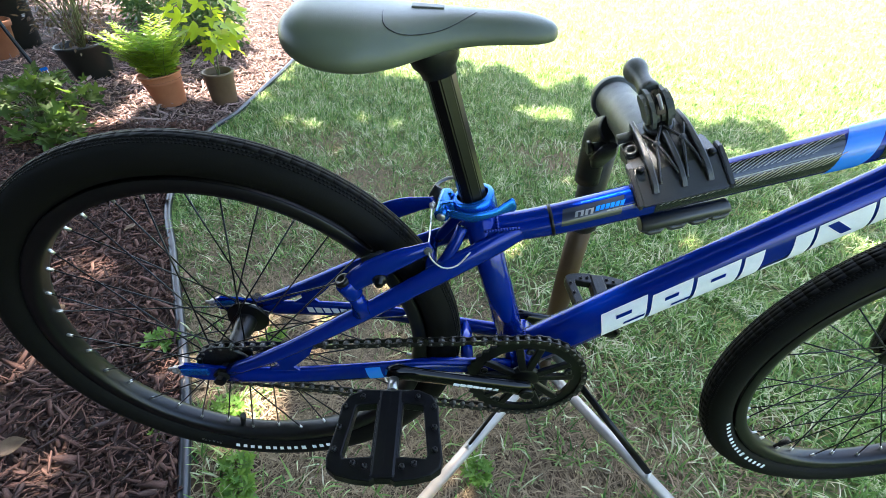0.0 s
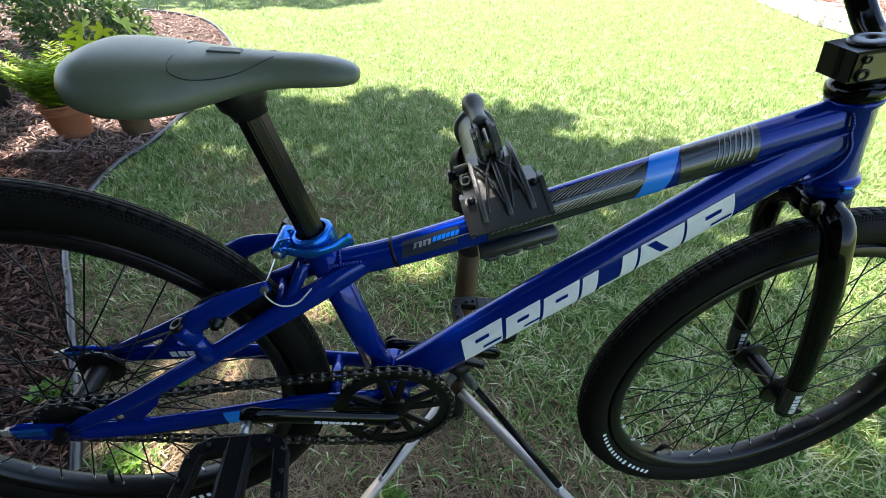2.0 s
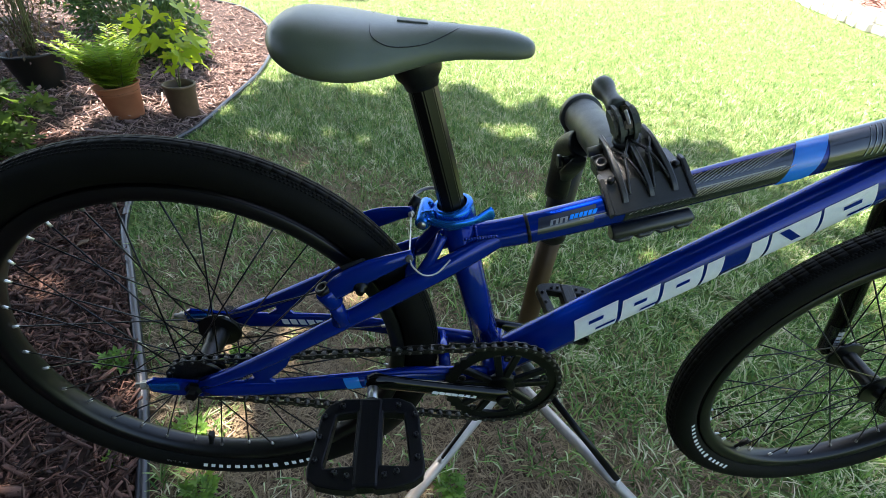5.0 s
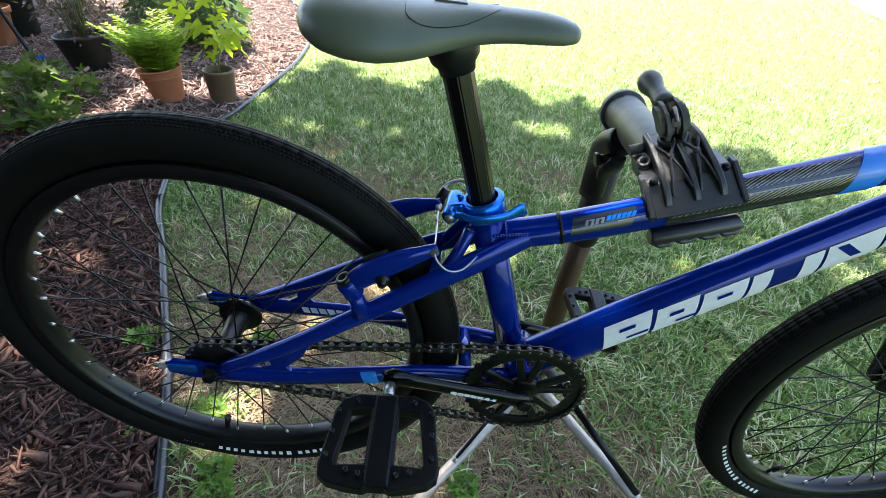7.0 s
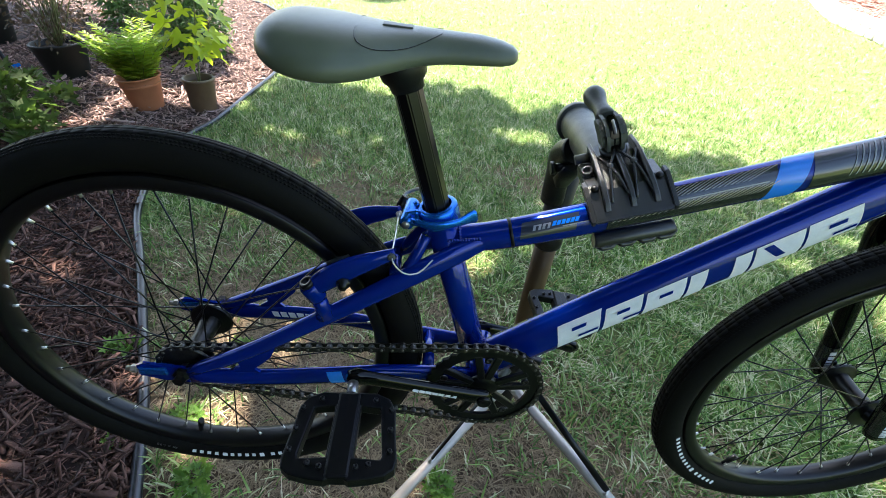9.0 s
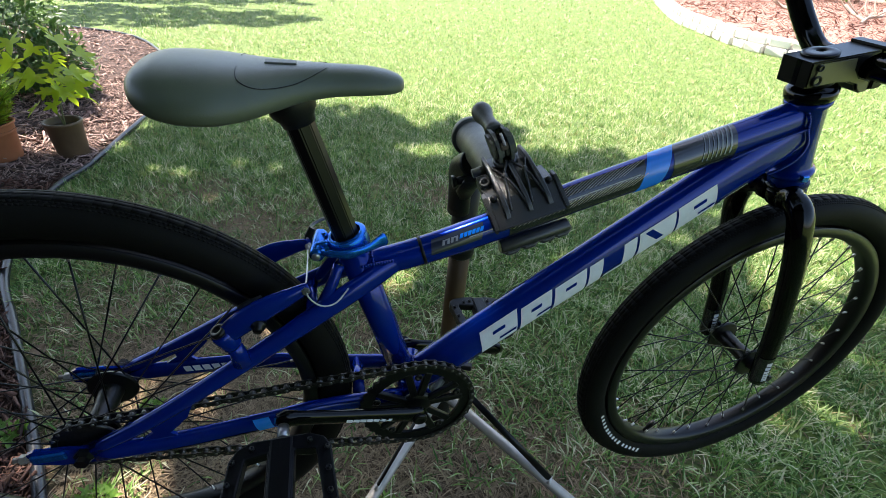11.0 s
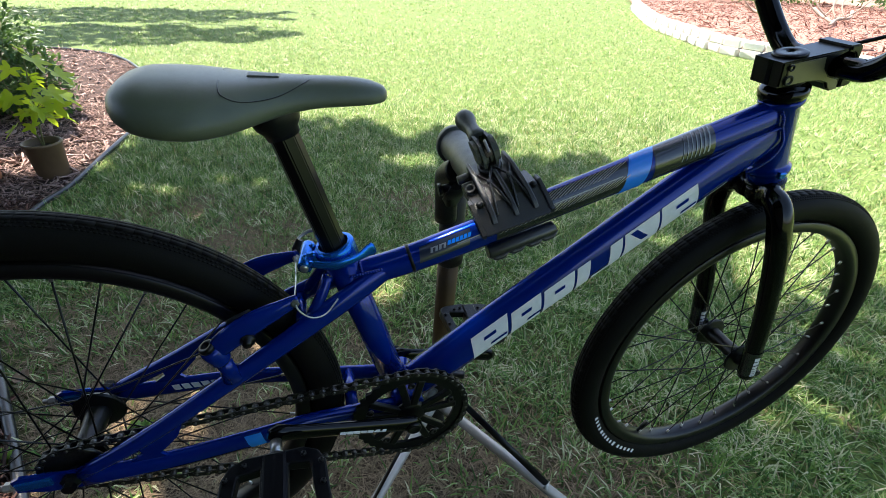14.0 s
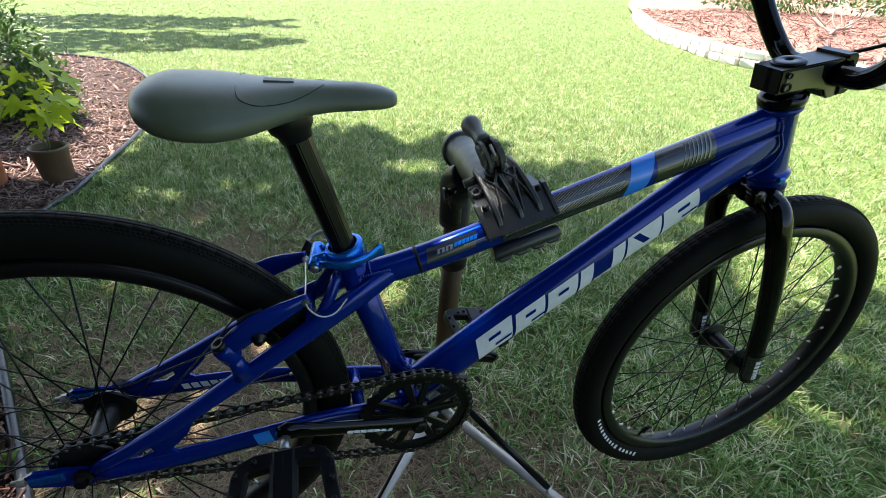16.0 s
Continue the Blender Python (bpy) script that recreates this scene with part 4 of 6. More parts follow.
    for x, y in ((-0.048, 0.036), (-0.050, 0.060), (-0.051, 0.084), (-0.03, 0.098), (0.03, 0.098), (0.050, 0.084), (0.049, 0.060), (0.048, 0.036), (-0.03, 0.024), (0.03, 0.024), (-0.018, 0.101), (0.018, 0.101)):
        if pin_me is None:
            bm = bmesh.new()
            lathe(bm, [(0, 0), (0.0030, 0), (0.0030, 0.0022), (0.0022, 0.0036), (0.0012, 0.0036), (0.001, 0.0026), (0, 0.0026)], (0, 0, 0), (0, 0, 1), 8)
            o = part("pin", bm, BLACKM, pedal)
            pin_me = o.data
        else:
            o = share("pin", pin_me, Matrix(), pedal)
        o.matrix_local = Matrix.Translation(pm @ Vector((x, y, h / 2)))

# rim brake on the seat stays
for s in (-1, 1):
    bm = bmesh.new()
    arm = spline([(-0.0985, s * 0.051, 0.853), (-0.090, s * 0.051, 0.862), (-0.076, s * 0.051, 0.873), (-0.055, s * 0.049, 0.885), (-0.034, s * 0.046, 0.893), (-0.019, s * 0.043, 0.898), (-0.010, s * 0.041, 0.901)], 22)
    tube(bm, arm, [(0.0098 + 0.0042 * math.sin(math.pi * min(1, i / 15)) - 0.0040 * max(0, (i - 14) / 7), 0.0080 - 0.0030 * i / 21) for i in range(22)], 14)
    brake_arm = part("brake_arm", bm, BLUE, BIKE, "blue linear-pull brake arm")
    bm = bmesh.new()
    lathe(bm, [(0, -0.014), (0.0095, -0.014), (0.0112, -0.010), (0.0112, 0.006), (0.0098, 0.010), (0, 0.010)], (-0.0990, s * 0.0515, 0.852), (-0.38, s * 0.12, 0.92), 20)
    part("brake_pivot", bm, BLUE, brake_arm)
    bm = bmesh.new()
    lathe(bm, [(0, 0.010), (0.0088, 0.010), (0.0088, 0.0135), (0.0075, 0.0155), (0.004, 0.0155), (0.0036, 0.012), (0, 0.012)], (-0.0990, s * 0.0515, 0.852), (-0.38, s * 0.12, 0.92), 12)
    part("pivot_bolt", bm, BLACKM, brake_arm)
    bm = bmesh.new()
    tube(bm, [(-0.086, s * 0.027, 0.868), (-0.076, s * 0.0245, 0.872), (-0.062, s * 0.025, 0.878)], [(0.0045, 0.0040)] * 3, 10)
    part("brake_pad", bm, RIMGREY, brake_arm, "grey rubber brake pad")
    bm = bmesh.new()
    lathe(bm, [(0, -0.030), (0.004, -0.030), (0.004, -0.004), (0.0078, -0.004), (0.0078, -0.001), (0.006, 0.0), (0.006, 0.004), (0.0075, 0.005), (0.0075, 0.008), (0.0045, 0.009), (0.0045, 0.014), (0, 0.014)], (-0.064, s * 0.050, 0.868), (0, s, 0), 14)
    part("pad_bolt", bm, BLACKM, brake_arm)
    bm = bmesh.new()
    tube(bm, [(-0.089, s * 0.047, 0.812), (-0.092, s * 0.049, 0.828), (-0.095, s * 0.0505, 0.842)], [0.0125, 0.0085, 0.0085], 14)
    part("brake_boss", bm, BLUE, BIKE)
bm = bmesh.new()
lathe(bm, [(0, -0.004), (0.0045, -0.004), (0.0045, 0.003), (0.003, 0.004), (0, 0.004)], (-0.0135, -0.046, 0.900), (0, -1, 0.3), 6, True)
part("cable_anchor", bm, GREYPL, BIKE)
bm = bmesh.new()
tube(bm, spline([(-0.012, 0.046, 0.900), (-0.0125, 0.0, 0.899), (-0.013, -0.046, 0.901), (-0.009, -0.053, 0.893), (0.002, -0.052, 0.882), (0.016, -0.046, 0.880), (0.030, -0.036, 0.890)], 26), 0.0009, 6)
part("brake_cable", bm, STEEL, BIKE, "bright bare brake cable")
bm = bmesh.new()
tube(bm, spline([(-0.012, 0.030, 0.899), (-0.012, 0.052, 0.904), (-0.005, 0.066, 0.911), (0.012, 0.070, 0.916), (0.028, 0.060, 0.914), (0.05, 0.03, 0.905)], 18), 0.0022, 8)
part("cable_noodle", bm, STEEL, BIKE)
bm = bmesh.new()
bmesh.ops.create_uvsphere(bm, u_segments=12, v_segments=8, radius=0.0042, matrix=Matrix.Translation((-0.012, 0.038, 0.899)))
part("cable_bead", smooth(bm), ALU, BIKE)
bm = bmesh.new()
tube(bm, [(-0.013, 0.046, 0.890), (-0.010, 0.050, 0.904), (-0.004, 0.052, 0.914)], [(0.006, 0.003)] * 3, 10)
part("noodle_holder", bm, BLACKM, BIKE)

# fork, stem and bar, turned with the steering
def steered(name, bm, mat, parent, label=""):
    bmesh.ops.transform(bm, matrix=STEER, verts=bm.verts)
    return part(name, bm, mat, parent, label)


bm = bmesh.new()
lathe(bm, [(0, -0.042), (0.014, -0.040), (0.0215, -0.033), (0.0240, -0.024), (0.0240, -0.015), (0.0230, -0.0115), (0, -0.0115)], AX_BOT, AXIS, 28)
fork = steered("fork_crown", bm, GLOSS, BIKE, "gloss black fork with straight legs")
for s in (-1, 1):
    bm = bmesh.new()
    leg = spline([(0.593, s * 0.012, 0.956), (0.590, s * 0.030, 0.955), (0.590, s * 0.045, 0.942), (0.596, s * 0.0540, 0.910), (0.615, s * 0.057, 0.855), (0.648, s * 0.058, 0.75), (0.667, s * 0.058, 0.665), (0.675, s * 0.058, 0.632)], 30)
    tube(bm, leg, [(0.0182 - 0.0045 * min(1, i / 29 * 1.2), 0.0150 - 0.0030 * i / 29) for i in range(30)], 18)
    fork_leg = steered("fork_leg", bm, GLOSS, BIKE, "gloss black fork leg")
    bm = patch(leg, [(0.0182 - 0.0045 * min(1, i / 29 * 1.2), 0.0150 - 0.0030 * i / 29) for i in range(30)], 0.80, 0.955, 110, 262, 0.0007, 0, 6, 12)
    bmesh.ops.transform(bm, matrix=STEER, verts=bm.verts)
    part("leg_label", bm, BLACKDEC, fork_leg)
    for k in range(7):
        bm = patch(leg, [(0.0182 - 0.0045 * min(1, i / 29 * 1.2), 0.0150 - 0.0030 * i / 29) for i in range(30)], 0.815 + k * 0.019, 0.829 + k * 0.019, 172, 205, 0.0012, 0, 2, 3)
        bmesh.ops.transform(bm, matrix=STEER, verts=bm.verts)
        part("leg_mark", bm, WHITE, fork_leg)
    bm = bmesh.new()
    plate(bm, [(0.662, 0.655), (0.690, 0.655), (0.697, 0.640), (0.690, 0.626), (0.668, 0.624)], s * 0.0515, s * 0.0575, 0.001)
    steered("fork_dropout", bm, GLOSS, fork_leg)
    bm = bmesh.new()
    lathe(bm, [(0, 0), (0.0105, 0), (0.0105, 0.006), (0.006, 0.008), (0.006, 0.014), (0, 0.014)], (FRONT.x, FRONT.y + s * 0.0575, FRONT.z), (0, s, 0), 6, True)
    steered("axle_nut", bm, BLACKM, fork_leg)

FW = Vector((AXIS.z, 0, -AXIS.x))
STEM_C = AX_BOT + AXIS * 0.1445
SM = Matrix.Translation(STEM_C) @ Matrix.Rotation(radians(-3.5), 4, AXIS) @ Matrix(((FW.x, 0, AXIS.x, 0), (0, 1, 0, 0), (FW.z, 0, AXIS.z, 0), (0, 0, 0, 1))) @ Matrix.Rotation(radians(5), 4, "Y")


def stem_piece(outline, y0, y1, bevel=0.0015):
    bm = plate(bmesh.new(), outline, y0, y1, bevel)
    bmesh.ops.transform(bm, matrix=SM, verts=bm.verts)
    return bm


BODY = [(-0.029, -0.0145), (-0.029, 0.0135), (0.0545, 0.0115), (0.0545, 0.0085), (0.046, 0.0065), (0.0375, 0.0035), (0.0335, -0.003), (0.0345, -0.010), (0.040, -0.0165), (0.0545, -0.020), (0.0545, -0.0335), (0.044, -0.0335), (0.038, -0.030), (0.034, -0.0225), (0.024, -0.0178), (0.0095, -0.0155)]
stem = steered("stem", stem_piece(BODY, -0.021, 0.021), BLACKM, BIKE, "black machined front-load stem")
steered("stem_side", stem_piece([(-0.0225, -0.0130), (-0.0205, 0.0105), (0.0245, 0.0088), (0.0262, -0.0040), (0.0345, -0.0150), (0.0500, -0.0215), (0.0515, -0.0320), (0.0445, -0.0322), (0.0395, -0.0285), (0.0355, -0.0208), (0.025, -0.0162), (0.0095, -0.0138)], -0.0222, -0.0195, 0.0004), STEMFACE, stem, "satin bronze side face")
steered("face_plate", stem_piece([(0.0560, -0.0320), (0.0560, -0.0190), (0.0620, -0.016), (0.0665, -0.009), (0.0665, -0.001), (0.063, 0.0055), (0.0560, 0.0085), (0.0560, 0.0145), (0.068, 0.0140), (0.0715, 0.0105), (0.0715, -0.0285), (0.0680, -0.0320)], -0.022, 0.022), BLACKM, stem)
bm = bmesh.new()
lathe(bm, [(0, 0.0), (0.0180, 0.0), (0.0180, 0.0022), (0.0160, 0.0034), (0.005, 0.0036), (0.0045, 0.001), (0, 0.001)], SM @ Vector((-0.002, 0, 0.0132)), SM.to_3x3() @ Vector((0, 0, 1)), 28)
steered("top_cap", bm, BLACKM, stem)
for z, r in ((-0.0075, 0.0058), (0.0062, 0.0036)):
    bm = bmesh.new()
    lathe(bm, [(r, -0.002), (r, 0.0012), (r * 0.75, 0.0014), (r * 0.5, 0.0006), (r * 0.4, -0.001), (0, -0.001)], SM @ Vector((-0.0185, -0.0222, z)), SM.to_3x3() @ Vector((0, -1, 0)), 18)
    steered("pinch_bolt", bm, BLACKM, stem)
bm = bmesh.new()
block(bm, (0.0006, 0.006, 0.0275), SM @ Matrix.Translation((-0.0291, -0.004, -0.0005)))
steered("stem_slot", bm, GLOSS, stem)
bm = bmesh.new()
lathe(bm, [(0, 0.1265), (0.0200, 0.1265), (0.0200, 0.134), (0, 0.134)], AX_BOT, AXIS, 24)
steered("spacer", bm, BLACKM, stem)
BARP = [(-0.055, -0.36, 0.228), (-0.045, -0.23, 0.218), (-0.035, -0.185, 0.190), (-0.016, -0.130, 0.112), (-0.004, -0.093, 0.046), (0.0, -0.076, 0.021), (0.0, -0.059, 0.006), (0.0, -0.042, 0.0), (0.0, 0.0, 0.0)]
BC = SM @ Vector((0.0500, 0, -0.0062))
bm = bmesh.new()
barpath = [BC + SM.to_3x3() @ Vector(q) for q in BARP]
barpath = barpath + [BC + SM.to_3x3() @ Vector((q[0], -q[1], q[2])) for q in BARP[-2::-1]]
tube(bm, spline(barpath, 80), 0.0122, 16, up=(1, 0, 0.2))
steered("handlebar", bm, GLOSS, BIKE, "gloss black high-rise handlebar")
bm = bmesh.new()
tube(bm, spline([BC + Vector(q) for q in ((0.012, 0.0, 0.016), (0.022, -0.012, 0.022), (0.035, -0.05, 0.042), (0.040, -0.12, 0.085), (0.01, -0.2, 0.16))], 24), 0.0022, 8)
steered("brake_hose", bm, PLASTIC, BIKE, "thin black brake cable housing")

# markings on the tyres: plain bars for the maker's name, the size in figures
def arc_mark(c, r, a, w, h, y, mat, parent, turn, name="tyre_mark"):
    bm = bmesh.new()
    vs = []
    for k in range(4):
        ak = a + w * (k / 3 - 0.5) / r
        vs.append([bm.verts.new(turn @ Vector((c.x + (r + q) * math.cos(ak), c.y + y + s2, c.z + (r + q) * math.sin(ak)))) for q, s2 in ((-h / 2, 0.0012), (h / 2, -0.0004))])
    for p, q in zip(vs, vs[1:]):
        bm.faces.new((p[0], q[0], q[1], p[1]))
    part(name, bm, mat, parent)


def figures(text, c, r, a, size, y, mat, parent, turn):
    cu = bpy.data.curves.new("tyre_size", "FONT")
    cu.body, cu.size, cu.align_x, cu.align_y, cu.extrude = text, size, "CENTER", "CENTER", 0.0002
    tmp = bpy.data.objects.new("tmp", cu)
    scene.collection.objects.link(tmp)
    me = bpy.data.meshes.new_from_object(tmp.evaluated_get(bpy.context.evaluated_depsgraph_get()))
    bpy.data.objects.remove(tmp)
    for v in me.vertices:
        ak = a - v.co.x / r
        rr = r + v.co.y
        p = Vector((c.x + rr * math.cos(ak), c.y + y, c.z + rr * math.sin(ak)))
        v.co = turn @ p
    me.materials.clear()
    me.materials.append(mat)
    ob = new("tyre_size", me)
    ob.parent = parent
    tagged(ob, "grey size figures 24 x 1.75")


for c, a0, parent, turn in ((REAR, radians(294), rear_wheel, Matrix()), (FRONT, radians(239), front_wheel, STEER)):
    sgn = 1
    x = a0
    for word in ((0.0075, 0.0085, 0.0085, 0.0085, 0.0085), (0.0095, 0.0075, 0.008, 0.0075, 0.0075, 0.0095, 0.0075, 0.0075, 0.0075, 0.0075)):
        for i, w in enumerate(word):
            arc_mark(c, 0.2655, x, w * 0.8, 0.0062 if i else 0.008, -0.0208, WHITE, parent, turn)
            x -= (w + 0.0042) / 0.2655
        x -= 0.006 / 0.2655
    if c is REAR:
        figures("24 x 1.75", c, 0.2655, x - 0.09, 0.0085, -0.0212, GREYDEC, parent, turn)

# ---- repair stand ----
STAND = thing("repair_stand", "folding bicycle repair stand with black clamp, dark post and aluminium legs", "repair stand", pose(0.268, 0.425, 0))
LOC = pose(0.268, 0.425, 0).inverted()
BM = pose(0, 0.046, 0, 1.2, 0, 0.6)


def stand_part(name, bm, mat, parent=None, label="", of_bike=True):
    """A part given in the bicycle's own axes, or in the world's."""
    bmesh.ops.transform(bm, matrix=LOC @ (BM if of_bike else Matrix()), verts=bm.verts)
    return part(name, bm, mat, parent or STAND, label)


def on_post(z):
    """The post's axis, which leans a little towards the bicycle under its weight."""
    return Vector((0.259 - (z - 0.75) * 0.015, 0.338 - (z - 0.75) * 0.150, z))


POST_UP = (on_post(1) - on_post(0)).normalized()
bm = bmesh.new()
tube(bm, [on_post(0.05), on_post(0.74)], [0.0220, 0.0220], 24)
stand_part("post", bm, GUN, None, "bronze-grey painted post", False)
bm = bmesh.new()
tube(bm, [on_post(z) for z in (0.672, 0.678, 0.70, 0.705, 0.715, 0.72, 0.92)], [0.0235, 0.0285, 0.0285, 0.0255, 0.0265, 0.0245, 0.0235], 24)
stand_part("upper_sleeve", bm, PLASTIC, None, "black plastic sleeve", False)
bm = bmesh.new()
lathe(bm, [(0.0221, 0), (0.030, 0.002), (0.033, 0.012), (0.033, 0.055), (0.027, 0.068), (0.0221, 0.07)], on_post(0.215), POST_UP, 28)
upper_collar = stand_part("upper_collar", bm, PLASTIC, None, "", False)
bm = bmesh.new()
lathe(bm, [(0, 0), (0.026, 0.0), (0.031, 0.006), (0.031, 0.030), (0.027, 0.040), (0.028, 0.125), (0.0221, 0.132)], on_post(0.008), POST_UP, 28)
stand_part("lower_collar", bm, PLASTIC, None, "", False)
LEGS = [((0.278, 0.408, 0.150), (0.610, 0.046, 0.012), (0.66, 0.296, 0.362, 0.243)), ((0.252, 0.408, 0.150), (-0.120, 0.032, 0.012), (0.50, 0.232, 0.368, 0.243))]
for a, b, (k, bx, by, bz) in LEGS:
    a, b = Vector(a), Vector(b)
    bm = bmesh.new()
    tube(bm, [a, b], [0.0135, 0.0135], 18, up=(0, 0, 1))
    leg = stand_part("leg", bm, ALU, None, "bare aluminium leg", False)
    bm = bmesh.new()
    lathe(bm, [(0, -0.004), (0.013, -0.003), (0.0150, 0.005), (0.0150, 0.03), (0.013, 0.034), (0, 0.034)], b, (a - b), 20)
    stand_part("foot", bm, PLASTIC, leg, "black rubber foot", False)
    bm = bmesh.new()
    end = a.lerp(b, k) + Vector((0, 0, 0.016))
    start = Vector((bx, by, bz))
    tube(bm, [start, start.lerp(end, 0.5), end], (0.0030, 0.0085), 12, up=(0.6, 0.2, 0.7))
    stand_part("brace", bm, BLACKM, None, "flat black brace", False)
    bm = bmesh.new()
    tube(bm, [on_post(0.243), start, start + (end - start).normalized() * 0.018], [0.016, 0.0125, 0.008], 14, up=(0, 0, 1))
    stand_part("brace_lug", bm, GREYPL, upper_collar, "worn grey brace lug", False)
    bm = bmesh.new()
    lathe(bm, [(0, -0.011), (0.0065, -0.011), (0.0065, 0.011), (0, 0.011)], end - Vector((0, 0, 0.006)), (0.5, 0.7, 0.3), 12)
    stand_part("brace_rivet", bm, STEEL, leg, "", False)
bm = bmesh.new()
block(bm, (0.05, 0.018, 0.016), Matrix.Translation(on_post(0.292) + Vector((0.038, -0.022, 0))) @ Matrix.Rotation(radians(-20), 4, "Z"), 0.004)
stand_part("collar_lever", bm, PLASTIC, None, "", False)

# clamp head, in the top tube's axes
CM = Matrix.Translation((0.2295, 0, 0.943)) @ Matrix.Rotation(radians(-18.5), 4, "Y")


def slab(outline, x0, x1, bevel=0.001):
    """A piece with a (y, z) outline, from x0 to x1, in the clamp's axes."""
    bm = plate(bmesh.new(), outline, x0, x1, bevel)
    for v in bm.verts:
        v.co = CM @ Vector((v.co.y, v.co.x, v.co.z))
    bmesh.ops.recalc_face_normals(bm, faces=bm.faces)
    return bm


# slanting pressure plate over the tube, with raised end flanges
upper_jaw = stand_part("upper_jaw", slab([(-0.0212, 0.0062), (-0.0226, 0.0086), (0.0025, 0.0292), (0.010, 0.0325), (0.040, 0.032), (0.040, 0.027), (0.010, 0.0272), (0.003, 0.0245), (-0.0175, 0.0070)], -0.029, 0.050), CLAMPM, None, "black ribbed clamp jaw")
for x in (-0.0315, 0.0525):
    stand_part("jaw_flange", slab([(-0.0222, 0.0030), (-0.0252, 0.0100), (-0.004, 0.0290), (0.006, 0.0355), (0.016, 0.0355), (0.016, 0.028), (-0.0185, 0.0040)], x - 0.0025, x + 0.0025), CLAMPM, upper_jaw)
stand_part("jaw_lip", slab([(-0.0218, 0.0042), (-0.0250, 0.0080), (-0.0222, 0.0108), (-0.0188, 0.0075)], -0.029, 0.050, 0.0008), CLAMPM, upper_jaw)

# three curved blades from the plate back to the lever's seat
ARC = spline([(0, -0.0175, 0.0150), (0, -0.0120, 0.0255), (0, 0.004, 0.0382), (0, 0.025, 0.0470), (0, 0.044, 0.0530), (0, 0.064, 0.0545)], 18)


def blade(x0, x1, thick, last=18):
    bm = bmesh.new()
    rows = []
    for k in range(last):
        p = ARC[k]
        d = (ARC[min(k + 1, 17)] - ARC[max(k - 1, 0)]).normalized()
        n = Vector((0, -d.z, d.y))
        u = k / 17
        x = x0 + (x1 - x0) * u
        dep = 0.004 + 0.0085 * min(1, u * 1.6)
        w = thick * (1.15 - 0.3 * u) / 2
        rows.append([bm.verts.new(CM @ Vector((x + a * w, (p + n * b).y, (p + n * b).z))) for a, b in ((-1, -dep), (1, -dep), (1, -0.0008), (0.6, 0.0), (-0.6, 0.0), (-1, -0.0008))])
    for a, b in zip(rows, rows[1:]):
        for k in range(6):
            bm.faces.new((a[k], a[(k + 1) % 6], b[(k + 1) % 6], b[k]))
    bm.faces.new(rows[0])
    bm.faces.new(rows[-1][::-1])
    bmesh.ops.recalc_face_normals(bm, faces=bm.faces)
    stand_part("rib", bm, CLAMPM, upper_jaw)


blade(-0.0145, -0.0125, 0.0055)
blade(0.0124, 0.0112, 0.0050, 13)
blade(0.0363, 0.0335, 0.0055)


def strut(path, r, name="web", n=10):
    bm = bmesh.new()
    tube(bm, spline(path, n), r, 8, up=(1, 0, 0))
    bmesh.ops.transform(bm, matrix=CM, verts=bm.verts)
    stand_part(name, bm, CLAMPM, upper_jaw)


for kx, a, b in ((0.0, -0.0135, 0.0115), (0.0248, 0.0118, 0.0350)):
    K = Vector((kx, 0.0245, 0.0440))
    for q in ((a + 0.001, 0.043, 0.0505), (b - 0.001, 0.044, 0.0510), (a + 0.005, -0.0110, 0.0205), (b - 0.002, -0.008, 0.0260)):
        q = Vector(q)
        mid = (K + q) / 2 + Vector((0, -0.0006, 0.0024 if q.y < 0.02 else 0.0006))
        strut([K, mid, q], 0.0015)
    bm = bmesh.new()
    lathe(bm, [(0, -0.002), (0.0036, -0.001), (0.0036, 0.0012), (0.0026, 0.002), (0, 0.0022)], CM @ K, CM.to_3x3() @ Vector((0, -0.5, 0.86)), 14)
    stand_part("web_knot", bm, CLAMPM, upper_jaw)
# dark floor of the webbed pockets
stand_part("jaw_core", slab([(0.000, 0.0255), (0.010, 0.0325), (0.030, 0.040), (0.050, 0.0445), (0.074, 0.044), (0.074, 0.026), (0.040, 0.024)], -0.011, 0.033), CLAMPM, upper_jaw)
bm = bmesh.new()
block(bm, (0.016, 0.030, 0.020), CM @ Matrix.Translation((-0.021, 0.044, 0.026)), 0.004)
lathe(bm, [(0.0038, 0.0), (0.0065, 0.0), (0.0065, 0.006), (0.0038, 0.006), (0.0036, 0.002), (0, 0.002)], CM @ Vector((-0.022, 0.036, 0.034)), CM.to_3x3() @ Vector((-0.1, -0.4, 0.9)), 18)
stand_part("hinge_lug", bm, CLAMPM, upper_jaw)
bm = bmesh.new()
tube(bm, [CM @ Vector((-0.031, 0.056, 0.042)), CM @ Vector((-0.012, 0.056, 0.042))], [0.0055, 0.0055], 14, up=(0, 0, 1))
stand_part("hinge_barrel", bm, GREYPL, upper_jaw)
for q in ((-0.0225, 0.0045, 0.0305), (0.0440, 0.0045, 0.0305)):
    bm = bmesh.new()
    lathe(bm, [(0, 0), (0.0042, 0), (0.0042, 0.004), (0.003, 0.005), (0, 0.0052)], CM @ Vector(q), CM.to_3x3() @ Vector((0, -0.35, 0.93)), 8)
    stand_part("jaw_screw", bm, BLACKM, upper_jaw)
